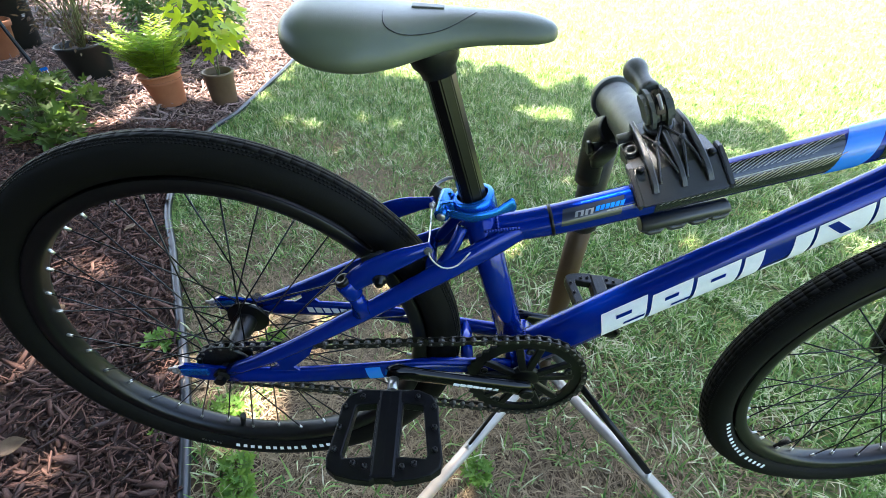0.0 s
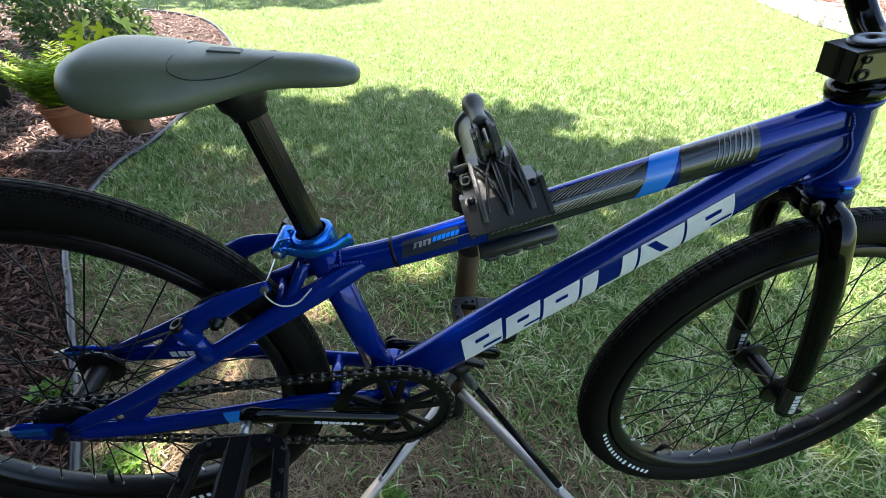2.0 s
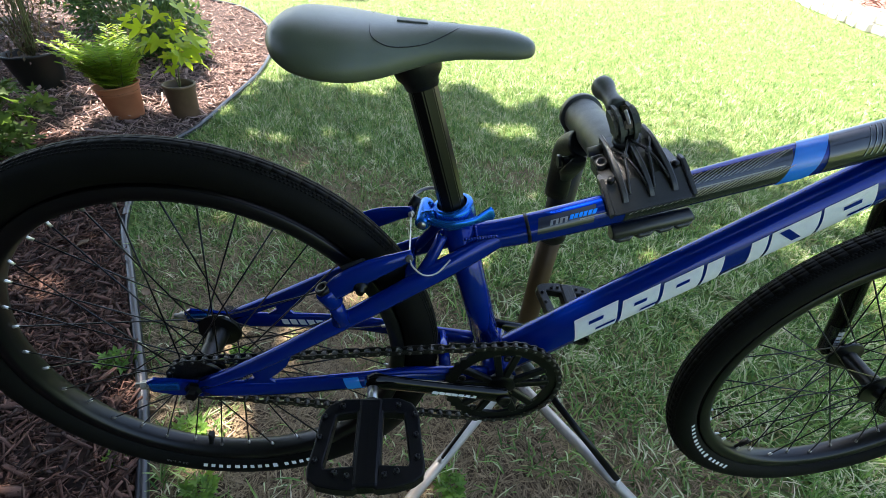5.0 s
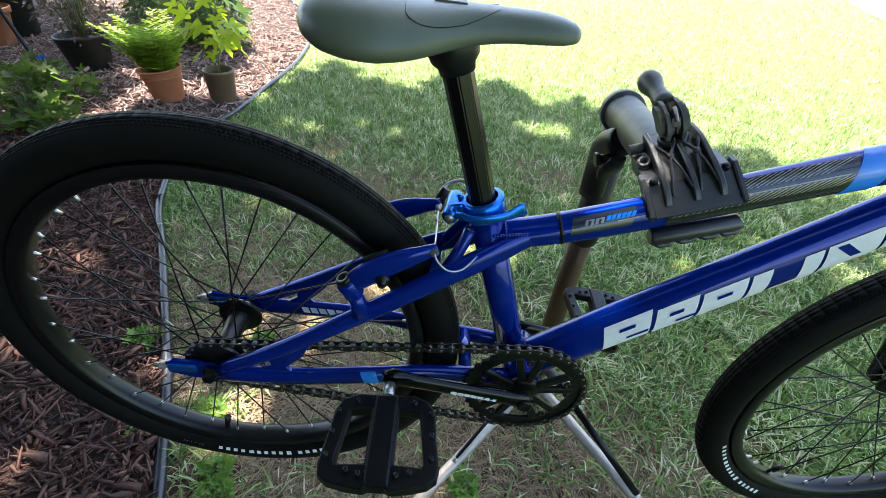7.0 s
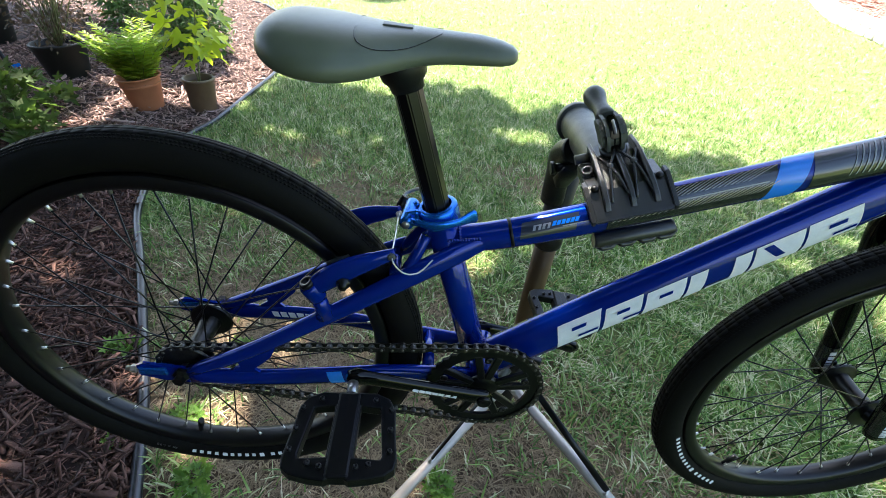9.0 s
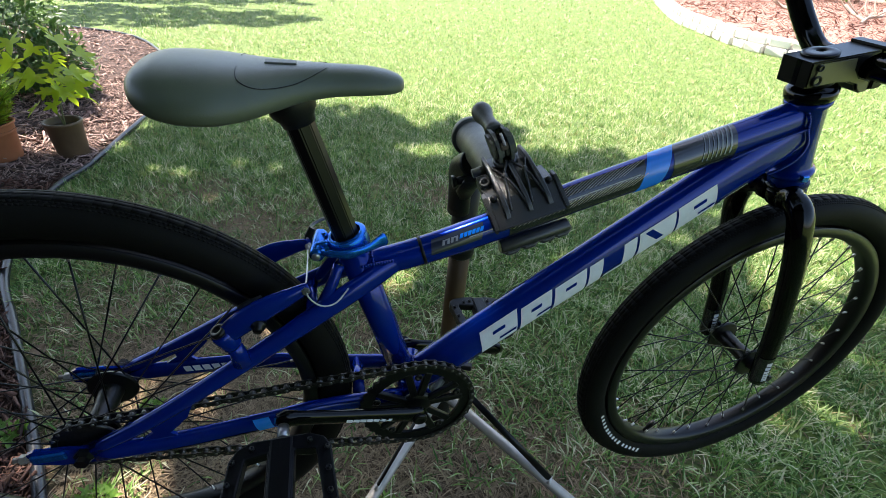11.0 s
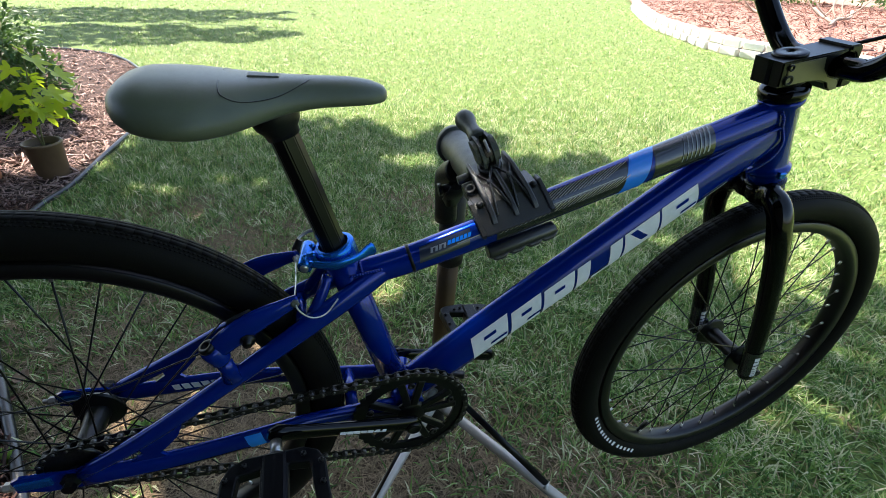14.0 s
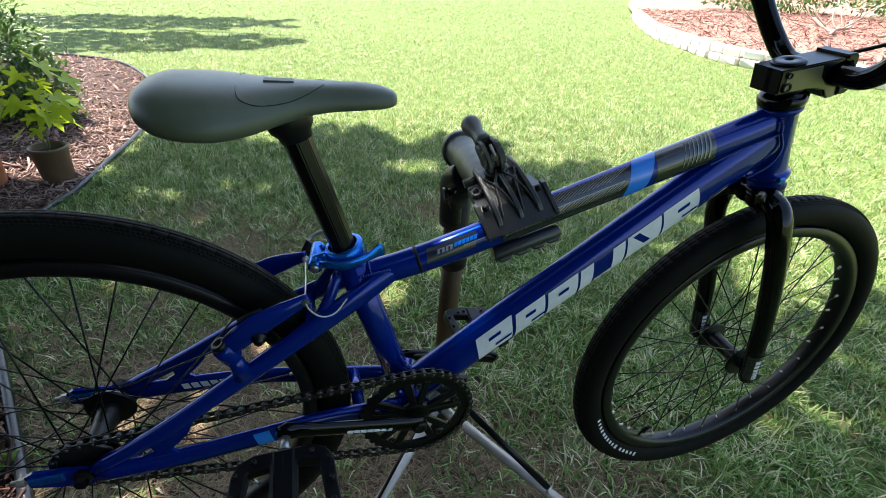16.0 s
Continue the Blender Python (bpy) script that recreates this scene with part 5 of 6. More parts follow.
# lower jaw: a rubber roll with a scalloped underside
bm = bmesh.new()
tube(bm, [(-0.031, -0.010, -0.0255), (-0.028, -0.010, -0.0260), (0.053, -0.010, -0.0268), (0.056, -0.010, -0.0262)], [(0.0075, 0.0080), (0.0085, 0.0092), (0.0085, 0.0092), (0.0075, 0.0080)], 20)
for x in (-0.018, 0.004, 0.026, 0.045):
    tube(bm, [(x - 0.009, -0.010, -0.0320), (x - 0.005, -0.010, -0.0352), (x + 0.005, -0.010, -0.0352), (x + 0.009, -0.010, -0.0320)], [(0.004, 0.007), (0.0045, 0.008), (0.0045, 0.008), (0.004, 0.007)], 12)
block(bm, (0.075, 0.045, 0.009), Matrix.Translation((0.010, 0.020, -0.026)), 0.002)
bmesh.ops.transform(bm, matrix=CM, verts=bm.verts)
stand_part("lower_jaw", bm, CLAMPM, None, "black lower clamp jaw with scalloped rubber")
# cam lever: forked foot on a ringed seat, neck and round knob
FX = 0.0112
bm = bmesh.new()
lathe(bm, [(0, -0.004), (0.0135, -0.004), (0.0150, -0.002), (0.0150, 0.001), (0.0135, 0.0025), (0.0115, 0.003), (0, 0.003)], CM @ Vector((FX, 0.052, 0.0485)), CM.to_3x3() @ Vector((0, -0.22, 0.97)), 32)
stand_part("screw_housing", bm, CLAMPM, None)
CHEEK = [(0.0415, 0.051), (0.0385, 0.060), (0.0400, 0.070), (0.0470, 0.0785), (0.058, 0.0830), (0.070, 0.0835), (0.078, 0.0800), (0.078, 0.0690), (0.068, 0.060), (0.064, 0.051)]
bm = slab(CHEEK, FX - 0.0138, FX - 0.0010, 0.0045)
bm2 = slab(CHEEK, FX + 0.0010, FX + 0.0138, 0.0045)
me_t = bpy.data.meshes.new("cheek")
bm2.to_mesh(me_t)
bm2.free()
bm.from_mesh(me_t)
handle = stand_part("cam_lever", bm, GREYPL, None, "dark grey cam lever with round knob")
HK = [CM @ Vector((FX, y, z)) for y, z in ((0.070, 0.0745), (0.082, 0.0760), (0.094, 0.0775), (0.104, 0.0790), (0.111, 0.0800), (0.117, 0.0808), (0.124, 0.0818), (0.131, 0.0827), (0.1355, 0.0833), (0.1380, 0.0837))]
bm = bmesh.new()
tube(bm, HK, [0.0115, 0.0108, 0.0092, 0.0092, 0.0105, 0.0122, 0.0134, 0.0122, 0.0085, 0.003], 24, up=(1, 0, 0))
stand_part("knob", bm, GREYPL, handle)
bm = slab([(0.0405, 0.066), (0.0425, 0.0745), (0.0490, 0.0815), (0.0600, 0.0850), (0.0600, 0.072), (0.046, 0.062)], FX - 0.0042, FX + 0.0042, 0.001)
stand_part("lever_slot", bm, GLOSS, handle)
bm = bmesh.new()
tube(bm, spline([CM @ Vector((FX, y, z)) for y, z in ((0.0395, 0.0715), (0.0435, 0.0775), (0.0500, 0.0830))], 8), [(0.0022, 0.0016)] * 8, 10, up=(1, 0, 0))
stand_part("cam_end", bm, ALU, handle)
A0, A1 = Vector((0.230, 0.062, 0.962)), Vector((0.244, 0.262, 0.940))
bm = bmesh.new()
ax = A1 - A0
lathe(bm, [(0, 0), (0.0235, 0.0), (0.0255, 0.02), (0.0258, 0.12), (0.0262, 0.1835), (0.0264, 0.1840), (0.0305, 0.1842), (0.0313, 0.1855), (0.0315, 0.190), (0.0315, 0.196), (0.0306, 0.2000), (0.0285, 0.2022), (0.0275, 0.2025), (0, 0.2025)], A0, ax, 36)
stand_part("clamp_sleeve", bm, GREYPL, None, "dark grey tubular clamp body")
# pivot bracket on the post
bm = bmesh.new()
for s in (-1, 1):
    tube(bm, [(0.219, 0.175 + 0.02 * s, 0.915), (0.224, 0.205 + 0.02 * s, 0.885), (0.238, 0.245 + 0.012 * s, 0.845)], [(0.010, 0.005), (0.019, 0.006), (0.012, 0.006)], 14)
stand_part("pivot_bracket", bm, PLASTIC, None)
bm = bmesh.new()
tube(bm, [(0.202, 0.176, 0.902), (0.228, 0.178, 0.905)], [0.0065, 0.0065], 12)
tube(bm, [(0.196, 0.176, 0.901), (0.202, 0.176, 0.902)], [0.010, 0.010], 6)
stand_part("pivot_bolt", bm, BLACKM, None)
bm = bmesh.new()
tube(bm, spline([(0.236, 0.262, 0.80), (0.232, 0.25, 0.86), (0.222, 0.215, 0.905), (0.226, 0.17, 0.935)], 14), 0.020, 18)
stand_part("clamp_neck", bm, PLASTIC, None, "black plastic neck between post and clamp")

# ---- plants and pots ----
rng = np.random.default_rng(7)


def fan_leaves(pos, direction, size, outline, droop=0.15, jitter=0.35):
    """Many leaves at once: each is a fan over outline (points along and across), bent a little. Returns vertices and triangles."""
    n, k = len(pos), len(outline)
    d = direction / np.linalg.norm(direction, axis=1)[:, None]
    up = rng.normal(0, jitter, (n, 3)) + np.array([0, 0, 1.0])
    side = np.cross(d, up)
    side /= np.linalg.norm(side, axis=1)[:, None] + 1e-9
    nor = np.cross(side, d)
    out = np.array(outline)
    v = np.empty((n, k + 1, 3))
    v[:, 0] = pos
    for i, (a, b) in enumerate(out):
        v[:, i + 1] = pos + size[:, None] * (d * a + side * b + nor * (0.22 * abs(b) - droop * a * a))
    tri = np.array([(0, i + 1, i + 2) for i in range(k - 1)])
    f = (np.arange(n)[:, None, None] * (k + 1) + tri[None]).reshape(-1, 3)
    return v.reshape(-1, 3), f, k + 1


NARROW = [(0.02, 0.015), (0.3, 0.10), (0.62, 0.09), (1.0, 0.0), (0.62, -0.09), (0.3, -0.10), (0.02, -0.015)]
OVAL = [(0.02, 0.02), (0.3, 0.2), (0.62, 0.2), (1.0, 0.0), (0.62, -0.2), (0.3, -0.2), (0.02, -0.02)]
LOBED = [(r * math.cos(radians(a)), r * math.sin(radians(a))) for a, r in (
    (180, 0.08), (160, 0.22), (138, 0.46), (126, 0.50), (112, 0.38), (98, 0.24), (82, 0.42), (70, 0.60), (58, 0.50), (44, 0.36), (34, 0.26), (18, 0.46), (8, 0.58), (0, 0.74),
    (-8, 0.58), (-18, 0.46), (-34, 0.26), (-44, 0.36), (-58, 0.50), (-70, 0.60), (-82, 0.42), (-98, 0.24), (-112, 0.38), (-126, 0.50), (-138, 0.46), (-160, 0.22), (-180, 0.08))]


def pot(name, label, x, y, r_top, r_bot, h, mat, rim=0.0, lean=0.0):
    """An open pot with wall thickness, rim and soil."""
    t = thing(name, label, "flower pot", pose(x, y, 0.012, 0, lean, 0))
    bm = bmesh.new()
    prof = [(0, 0.0), (r_bot * 0.97, 0.0), (r_bot, 0.006)]
    if rim:
        prof += [(r_top * 0.94, h - rim), (r_top + 0.004, h - rim + 0.002), (r_top + 0.007, h - 0.004), (r_top + 0.004, h)]
    else:
        prof += [(r_top * 0.985, h - 0.02), (r_top + 0.004, h - 0.016), (r_top + 0.005, h - 0.003), (r_top + 0.002, h)]
    prof += [(r_top - 0.008, h - 0.001), (r_top * 0.93, h - 0.05), (r_top * 0.92, h - 0.055)]
    lathe(bm, prof, (0, 0, 0), (0, 0, 1), 40)
    part("pot_body", bm, mat, t)
    bm = bmesh.new()
    lathe(bm, [(0, h - 0.030), (r_top * 0.5, h - 0.034), (r_top * 0.955, h - 0.042)], (0, 0, 0), (0, 0, 1), 24)
    for v in bm.verts:
        v.co.z += 0.006 * noise.noise(v.co * 40)
    part("soil", bm, SOIL, t)
    return t


def plant(name, label, x, y, z, mat, build, category="plant", single=False):
    """A plant with its stems; leaves are one mass, or one by one where they are large."""
    t = thing(name, label, category, pose(x, y, z))
    stems, (v, f, k) = build()
    for path, r in stems:
        bm = bmesh.new()
        tube(bm, path, [r * (1 - 0.6 * i / (len(path) - 1)) for i in range(len(path))], 6, up=(0.3, 0.9, 0.1))
        part("stem", bm, STEM_G, t)
    if single:
        nf = k - 2
        for i in range(len(v) // k):
            ob = new("leaf", mesh_arrays("leaf", v[i * k:(i + 1) * k], f[i * nf:(i + 1) * nf] - i * k, mat))
            ob.parent = t
    else:
        ob = new("foliage", mesh_arrays("foliage", v, f, mat))
        ob.parent = t
        ob["kind"] = "stuff"
    return t


def ferny(n_frond, length, spread):
    """Many arching feathery fronds."""
    def build():
        P, D, S, stems = [], [], [], []
        for i in range(n_frond):
            a = rng.uniform(0, 2 * math.pi)
            tilt = rng.uniform(0.15, spread)
            ln = length * rng.uniform(0.6, 1.1)
            base = np.array([math.cos(a), math.sin(a), 0]) * rng.uniform(0, 0.08)
            path = []
            for k in range(7):
                u = k / 6
                out = math.sin(tilt) * u + 0.25 * u * u
                path.append(base + ln * np.array([math.cos(a) * out, math.sin(a) * out, math.cos(tilt) * u - 0.22 * u * u]))
            stems.append(([Vector(p) for p in path], 0.0022))
            for k in range(26):
                u = 0.15 + 0.85 * k / 25
                j = min(int(u * 6), 5)
                p = path[j] + (path[j + 1] - path[j]) * (u * 6 - j)
                d = path[j + 1] - path[j]
                d = d / np.linalg.norm(d)
                sd = np.cross(d, [0, 0, 1.0])
                sd /= np.linalg.norm(sd) + 1e-9
                for s in (-1, 1):
                    P.append(p)
                    D.append(d * 0.7 + sd * s + rng.normal(0, 0.15, 3))
                    S.append(0.082 * ln / 0.3 * (1.05 - u * 0.7) * rng.uniform(0.7, 1.2))
        return stems, fan_leaves(np.array(P), np.array(D), np.array(S), NARROW)
    return build


def sapling(height, n, size, spread=0.16, outline=LOBED, stems_n=3):
    """A few upright stems with broad leaves held out on stalks."""
    def build():
        P, D, S, stems = [], [], [], []
        for i in range(stems_n):
            a = rng.uniform(0, 2 * math.pi)
            tip = np.array([math.cos(a) * spread * rng.uniform(0.2, 1), math.sin(a) * spread * rng.uniform(0.2, 1), height * rng.uniform(0.75, 1.05)])
            path = [Vector(tip * u + np.array([0, 0, 0.02 * math.sin(3 * u)])) for u in np.linspace(0, 1, 7)]
            stems.append((path, 0.005))
            for k in range(n // stems_n):
                u = rng.uniform(0.25, 1.0)
                b = rng.uniform(0, 2 * math.pi)
                p = tip * u
                d = np.array([math.cos(b), math.sin(b), rng.uniform(-0.15, 0.35)])
                q = p + d * size * rng.uniform(0.5, 1.2)
                stems.append(([Vector(p), Vector((p + q) / 2 + [0, 0, 0.01]), Vector(q)], 0.0018))
                P.append(q)
                D.append(np.array([d[0], d[1] - 0.35, -0.75]))
                S.append(size * rng.uniform(0.7, 1.15))
        return stems, fan_leaves(np.array(P), np.array(D), np.array(S), outline, 0.10, 0.30)
    return build


def bushy(n, rx, ry, rz, leaf, twigs=14, hollow=0.45, outline=OVAL):
    """A rounded shrub: twigs from the base and many small leaves, thinner inside."""
    def build():
        stems = []
        for i in range(twigs):
            a, b = rng.uniform(0, 2 * math.pi), rng.uniform(0.1, 1.0)
            tip = np.array([rx * b * math.cos(a), ry * b * math.sin(a), rz * rng.uniform(1.1, 1.9)])
            stems.append(([Vector(tip * u + rng.normal(0, 0.012, 3) * (u > 0)) for u in np.linspace(0, 1, 6)], min(0.006, 0.025 * rx)))
        v = rng.normal(0, 1, (n, 3))
        v /= np.linalg.norm(v, axis=1)[:, None]
        r = rng.uniform(hollow, 1.0, n) ** 0.6 * (1 + 0.18 * np.sin(v[:, 0] * 7 + v[:, 2] * 5) * np.cos(v[:, 1] * 6))
        p = v * r[:, None] * np.array([rx, ry, rz]) + np.array([0, 0, rz * 0.95])
        p[:, 2] = np.maximum(p[:, 2], 0.02)
        d = v + rng.normal(0, 0.6, (n, 3))
        return stems, fan_leaves(p, d, leaf * rng.uniform(0.6, 1.25, n), outline)
    return build


pot("flower_pot", "terracotta flower pot with rolled rim on the mulch", -1.845, 2.60, 0.128, 0.090, 0.205, TERRA, 0.014, -5)
plant("fern", "bright green feathery fern in the terracotta pot", -1.850, 2.60, 0.17, LEAF_FERN, ferny(64, 0.40, 0.44))
pot("flower_pot", "brown plastic nursery pot beside the edging", -1.505, 2.64, 0.094, 0.080, 0.205, BROWNPOT)
plant("sapling", "young sapling with yellow-green lobed leaves", -1.495, 2.63, 0.18, LEAF_MAPLE, sapling(0.54, 30, 0.135, 0.22), single=True)
pot("flower_pot", "large dark plastic nursery pot on the mulch", -2.66, 3.10, 0.170, 0.125, 0.24, DARKPOT, 0.0, -3)
plant("shrub", "sparse reddish twiggy shrub in a dark pot", -2.66, 3.10, 0.21, LEAF_RED, bushy(900, 0.26, 0.26, 0.34, 0.04, 30, 0.2))
pot("flower_pot", "terracotta flower pot under a dark pot, at the bed's edge", -3.70, 3.52, 0.17, 0.12, 0.28, TERRA, 0.045)
pot("flower_pot", "black plastic nursery pot behind the others", -3.80, 3.85, 0.22, 0.17, 0.46, DARKPOT)
plant("shrub", "dark leafy shrub behind the flower pots", -2.35, 3.95, 0.0, LEAF_DARK, bushy(2200, 0.45, 0.40, 0.40, 0.06, 18))
plant("shrub", "dark leafy shrub behind the flower pots", -2.0, 3.85, 0.0, LEAF_DARK, bushy(1000, 0.24, 0.24, 0.26, 0.055, 12))
plant("shrub", "dark leafy shrub with small leaves in the bed", -3.05, 5.0, 0.0, LEAF_DARK, bushy(2600, 0.65, 0.55, 0.5, 0.06, 18))
plant("low_shrub", "low spreading shrub with pale green leaves", -2.55, 2.35, 0.0, LEAF_LIGHT, bushy(190, 0.36, 0.28, 0.14, 0.085, 18, 0.3, LOBED))
plant("low_shrub", "low spreading shrub with pale green leaves", -2.2, 2.0, 0.0, LEAF_LIGHT, bushy(80, 0.20, 0.15, 0.09, 0.085, 8, 0.3, LOBED))
stake = thing("plant_stake", "thin dark leaning metal stake in the bed", "stake", pose(-2.72, 2.74, 0))
bm = bmesh.new()
tube(bm, spline([(0.01, 0.0, -0.05), (-0.01, 0.0, 0.04), (-0.12, 0.02, 0.35), (-0.21, 0.03, 0.68), (-0.26, 0.04, 1.05)], 14), 0.012, 8)
part("rod", bm, BLACKM, stake)

# small weeds near the edging
weed_pts = [(-0.915, 0.585, 0.8), (-0.600, 0.345, 0.9), (-0.515, 0.185, 0.9), (-0.490, 0.125, 0.9), (0.090, 0.185, 0.8), (-0.555, 0.61, 0.8), (-0.765, 0.275, 0.5)]
weed0 = None
for x, y, s in weed_pts:
    m = pose(x, y, 0.008, 0, 0, (x * 977) % 360) @ Matrix.Scale(s, 4)
    if weed0 is None:
        weed0 = plant("weed", "small clover-like weed at the bed's edge", x, y, 0.008, LEAF_WEED, bushy(40, 0.048, 0.048, 0.020, 0.034, 6, 0.2, LOBED), "weed")
        weed0["group"] = "weeds in the bed"
    else:
        c = copy_thing(weed0, pose(x, y, 0.008, 0, 0, (x * 977) % 360))
        c.scale = (s, s, s)

# dead branches and greenery in the far bed
for k, (x, y, a, ln) in enumerate(((11.4, 8.6, 20, 1.3), (11.9, 8.9, 65, 1.0), (12.6, 8.4, -15, 1.5), (11.0, 9.6, 100, 0.9))):
    b = thing("dead_branch", "pale dry fallen branch on the mulch", "branch", pose(x, y, 0.14, 0, 0, a), "fallen branches")
    bm = bmesh.new()
    tube(bm, spline([(0, 0, 0), (ln * 0.4, 0.08, 0.10), (ln * 0.75, 0.0, 0.12), (ln, 0.10, 0.24)], 10), 0.035, 8)
    part("limb", bm, STICK, b)
    for j in range(3):
        bm = bmesh.new()
        o = Vector((ln * (0.3 + 0.2 * j), 0.05, 0.09))
        tube(bm, spline([o, o + Vector((0.15, 0.2 * (-1) ** j, 0.2)), o + Vector((0.35, 0.3 * (-1) ** j, 0.42))], 6), 0.016, 6)
        part("twig", bm, STICK, b)
plant("shrub", "dark green ground cover beyond the mulch", 16.5, 15.5, 0.1, LEAF_DARK, bushy(2500, 3.2, 1.6, 0.7, 0.16, 12))
plant("shrub", "dark green ground cover beyond the mulch", 20.5, 13.0, 0.1, LEAF_DARK, bushy(2500, 3.0, 1.8, 0.7, 0.16, 12))

# ---- stone border of the far bed ----
stone_meshes = []
for k in range(5):
    bm = bmesh.new()
    block(bm, (0.30, 0.20, 0.125), None, 0.022, 2)
    for v in bm.verts:
        v.co += Vector([0.012 * noise.noise(v.co * 9 + Vector((k * 7, j * 3, 0))) for j in range(3)])
    me = bpy.data.meshes.new("border_stone")
    bm.to_mesh(me)
    bm.free()
    me.materials.append(STONE)
    stone_meshes.append(me)
border = tagged(new("stone_border"), "low border of pale stacked stones", "border", kind="structure")
dense = [Vector(p) for p in spline([(x, y, 0) for x, y in BORDER], 500)]
for course, z in ((0, 0.062), (1, 0.185)):
    acc = 0.15 * course
    for p, q in zip(dense, dense[1:]):
        acc += (q - p).length
        if acc > 0.315 and p.y < 13:
            acc = 0
            d = q - p
            o = share("stone", stone_meshes[rng.integers(0, 5)], pose(p.x + rng.normal(0, 0.008) + 0.03 * course, p.y, z, 0, rng.normal(0, 1.5), math.degrees(math.atan2(d.y, d.x)) + rng.normal(0, 4)), border)

# dry leaves on the mulch, and a plant label
for x, y, a, s, tilt in ((-1.112, 0.213, 30, 0.075, 8), (-1.31, 0.70, 140, 0.05, -12), (-1.33, 1.17, 250, 0.055, 10), (-0.95, 0.89, 80, 0.06, 14), (-1.45, 0.42, 200, 0.05, -6)):
    leaf = thing("dry_leaf", "curled brown dry leaf lying on the mulch", "leaf", pose(x, y, 0.040, tilt, 0, a), "dry leaves")
    bm = bmesh.new()
    rows = []
    for i in range(9):
        u = i / 8
        w = 0.34 * math.sin(math.pi * u ** 0.8) + 0.01
        rows.append([bm.verts.new((s * (u - 0.5), s * w * k, s * (0.10 * k * k + 0.12 * (u - 0.5) ** 2 + 0.03 * math.sin(9 * u + 2 * k)))) for k in (-1, -0.5, 0, 0.5, 1)])
    for p, q in zip(rows, rows[1:]):
        for k in range(4):
            f = bm.faces.new((p[k], q[k], q[k + 1], p[k + 1]))
            f.smooth = True
    blade_ob = part("leaf_blade", bm, DRYLEAF, leaf)
    sol = blade_ob.modifiers.new("thick", "SOLIDIFY")
    sol.thickness = 0.0008
tag = thing("plant_label", "pale blue plastic plant label stuck in the mulch", "plant label", pose(-2.98, 3.02, 0.0, 0, 0, 20))
bm = bmesh.new()
block(bm, (0.075, 0.002, 0.022), Matrix.Translation((0.0, 0, 0.085)) @ Matrix.Rotation(radians(-14), 4, "Y"), 0.0008)
part("tag", bm, SKYBLUE, tag)
bm = bmesh.new()
tube(bm, [(0.03, 0, -0.03), (0.03, 0, 0.082)], [0.003, 0.003], 8)
part("stick", bm, WHITE, tag)

# ---- trees that shade the lawn ----
EDGE_SHADE = [(-9, 6.0), (-4.5, 5.4), (-3.0, 4.6), (-2.2, 3.9), (-1.7, 3.45), (-1.23, 3.45), (-0.44, 3.3), (0.31, 3.4), (0.84, 3.1), (1.52, 2.7), (1.99, 2.3), (2.2, 1.6), (2.35, 0.9), (2.5, 0.2), (2.65, -0.8), (2.8, -2.0), (3.0, -4.4), (9, -6)]
FLECKS = [(-1.343, 0.924, 0.17, 0.05), (-0.79, 0.18, 0.09, 0.06), (-2.08, 2.22, 0.24, 0.14), (-1.98, 2.45, 0.18, 0.16), (-1.80, 2.85, 0.30, 0.12), (-1.45, 3.00, 0.16, 0.14), (-1.45, 3.50, 0.22, 0.30), (-1.75, 4.25, 0.34, 0.40), (-2.0, 5.2, 0.35, 0.45), (-1.56, 4.5, 0.25, 0.3), (-1.86, 3.72, 0.14, 0.10), (-1.48, 3.12, 0.20, 0.22), (-2.15, 4.9, 0.4, 0.5), (-1.25, 0.55, 0.07, 0.05), (-0.15, 0.95, 0.10, 0.06), (-0.45, 0.65, 0.15, 0.06), (-0.51, 0.37, 0.09, 0.06), (0.25, 1.165, 0.16, 0.10),
          (0.65, 2.5, 0.18, 0.09), (2.05, 0.95, 0.34, 0.20), (1.44, 2.52, 0.22, 0.13), (-1.9, 2.75, 0.30, 0.22), (-1.5, 2.85, 0.22, 0.25), (-2.3, 3.0, 0.2, 0.15), (1.46, 0.20, 0.08, 0.04), (-2.6, 2.2, 0.2, 0.12)]


def crown_leaves(n, x0, x1, y0, y1, z0, z1, keep, leaf):
    """Leaves of a crown above the ground that it shades, thinned by keep()."""
    g = np.stack([rng.uniform(x0, x1, n), rng.uniform(y0, y1, n)], 1)
    g = g[keep(g)]
    h = rng.uniform(z0, z1, len(g))
    sd = np.array(SUN_DIR) / SUN_DIR.z
    p = np.stack([g[:, 0] + sd[0] * h, g[:, 1] + sd[1] * h, h], 1)
    d = rng.normal(0, 1, (len(p), 3))
    d[:, 2] *= 0.35
    return fan_leaves(p, d, leaf * rng.uniform(0.7, 1.3, len(p)), [(0.02, 0.05), (0.4, 0.36), (0.8, 0.22), (1.0, 0.0), (0.8, -0.22), (0.4, -0.36), (0.02, -0.05)], 0.1, 0.5)


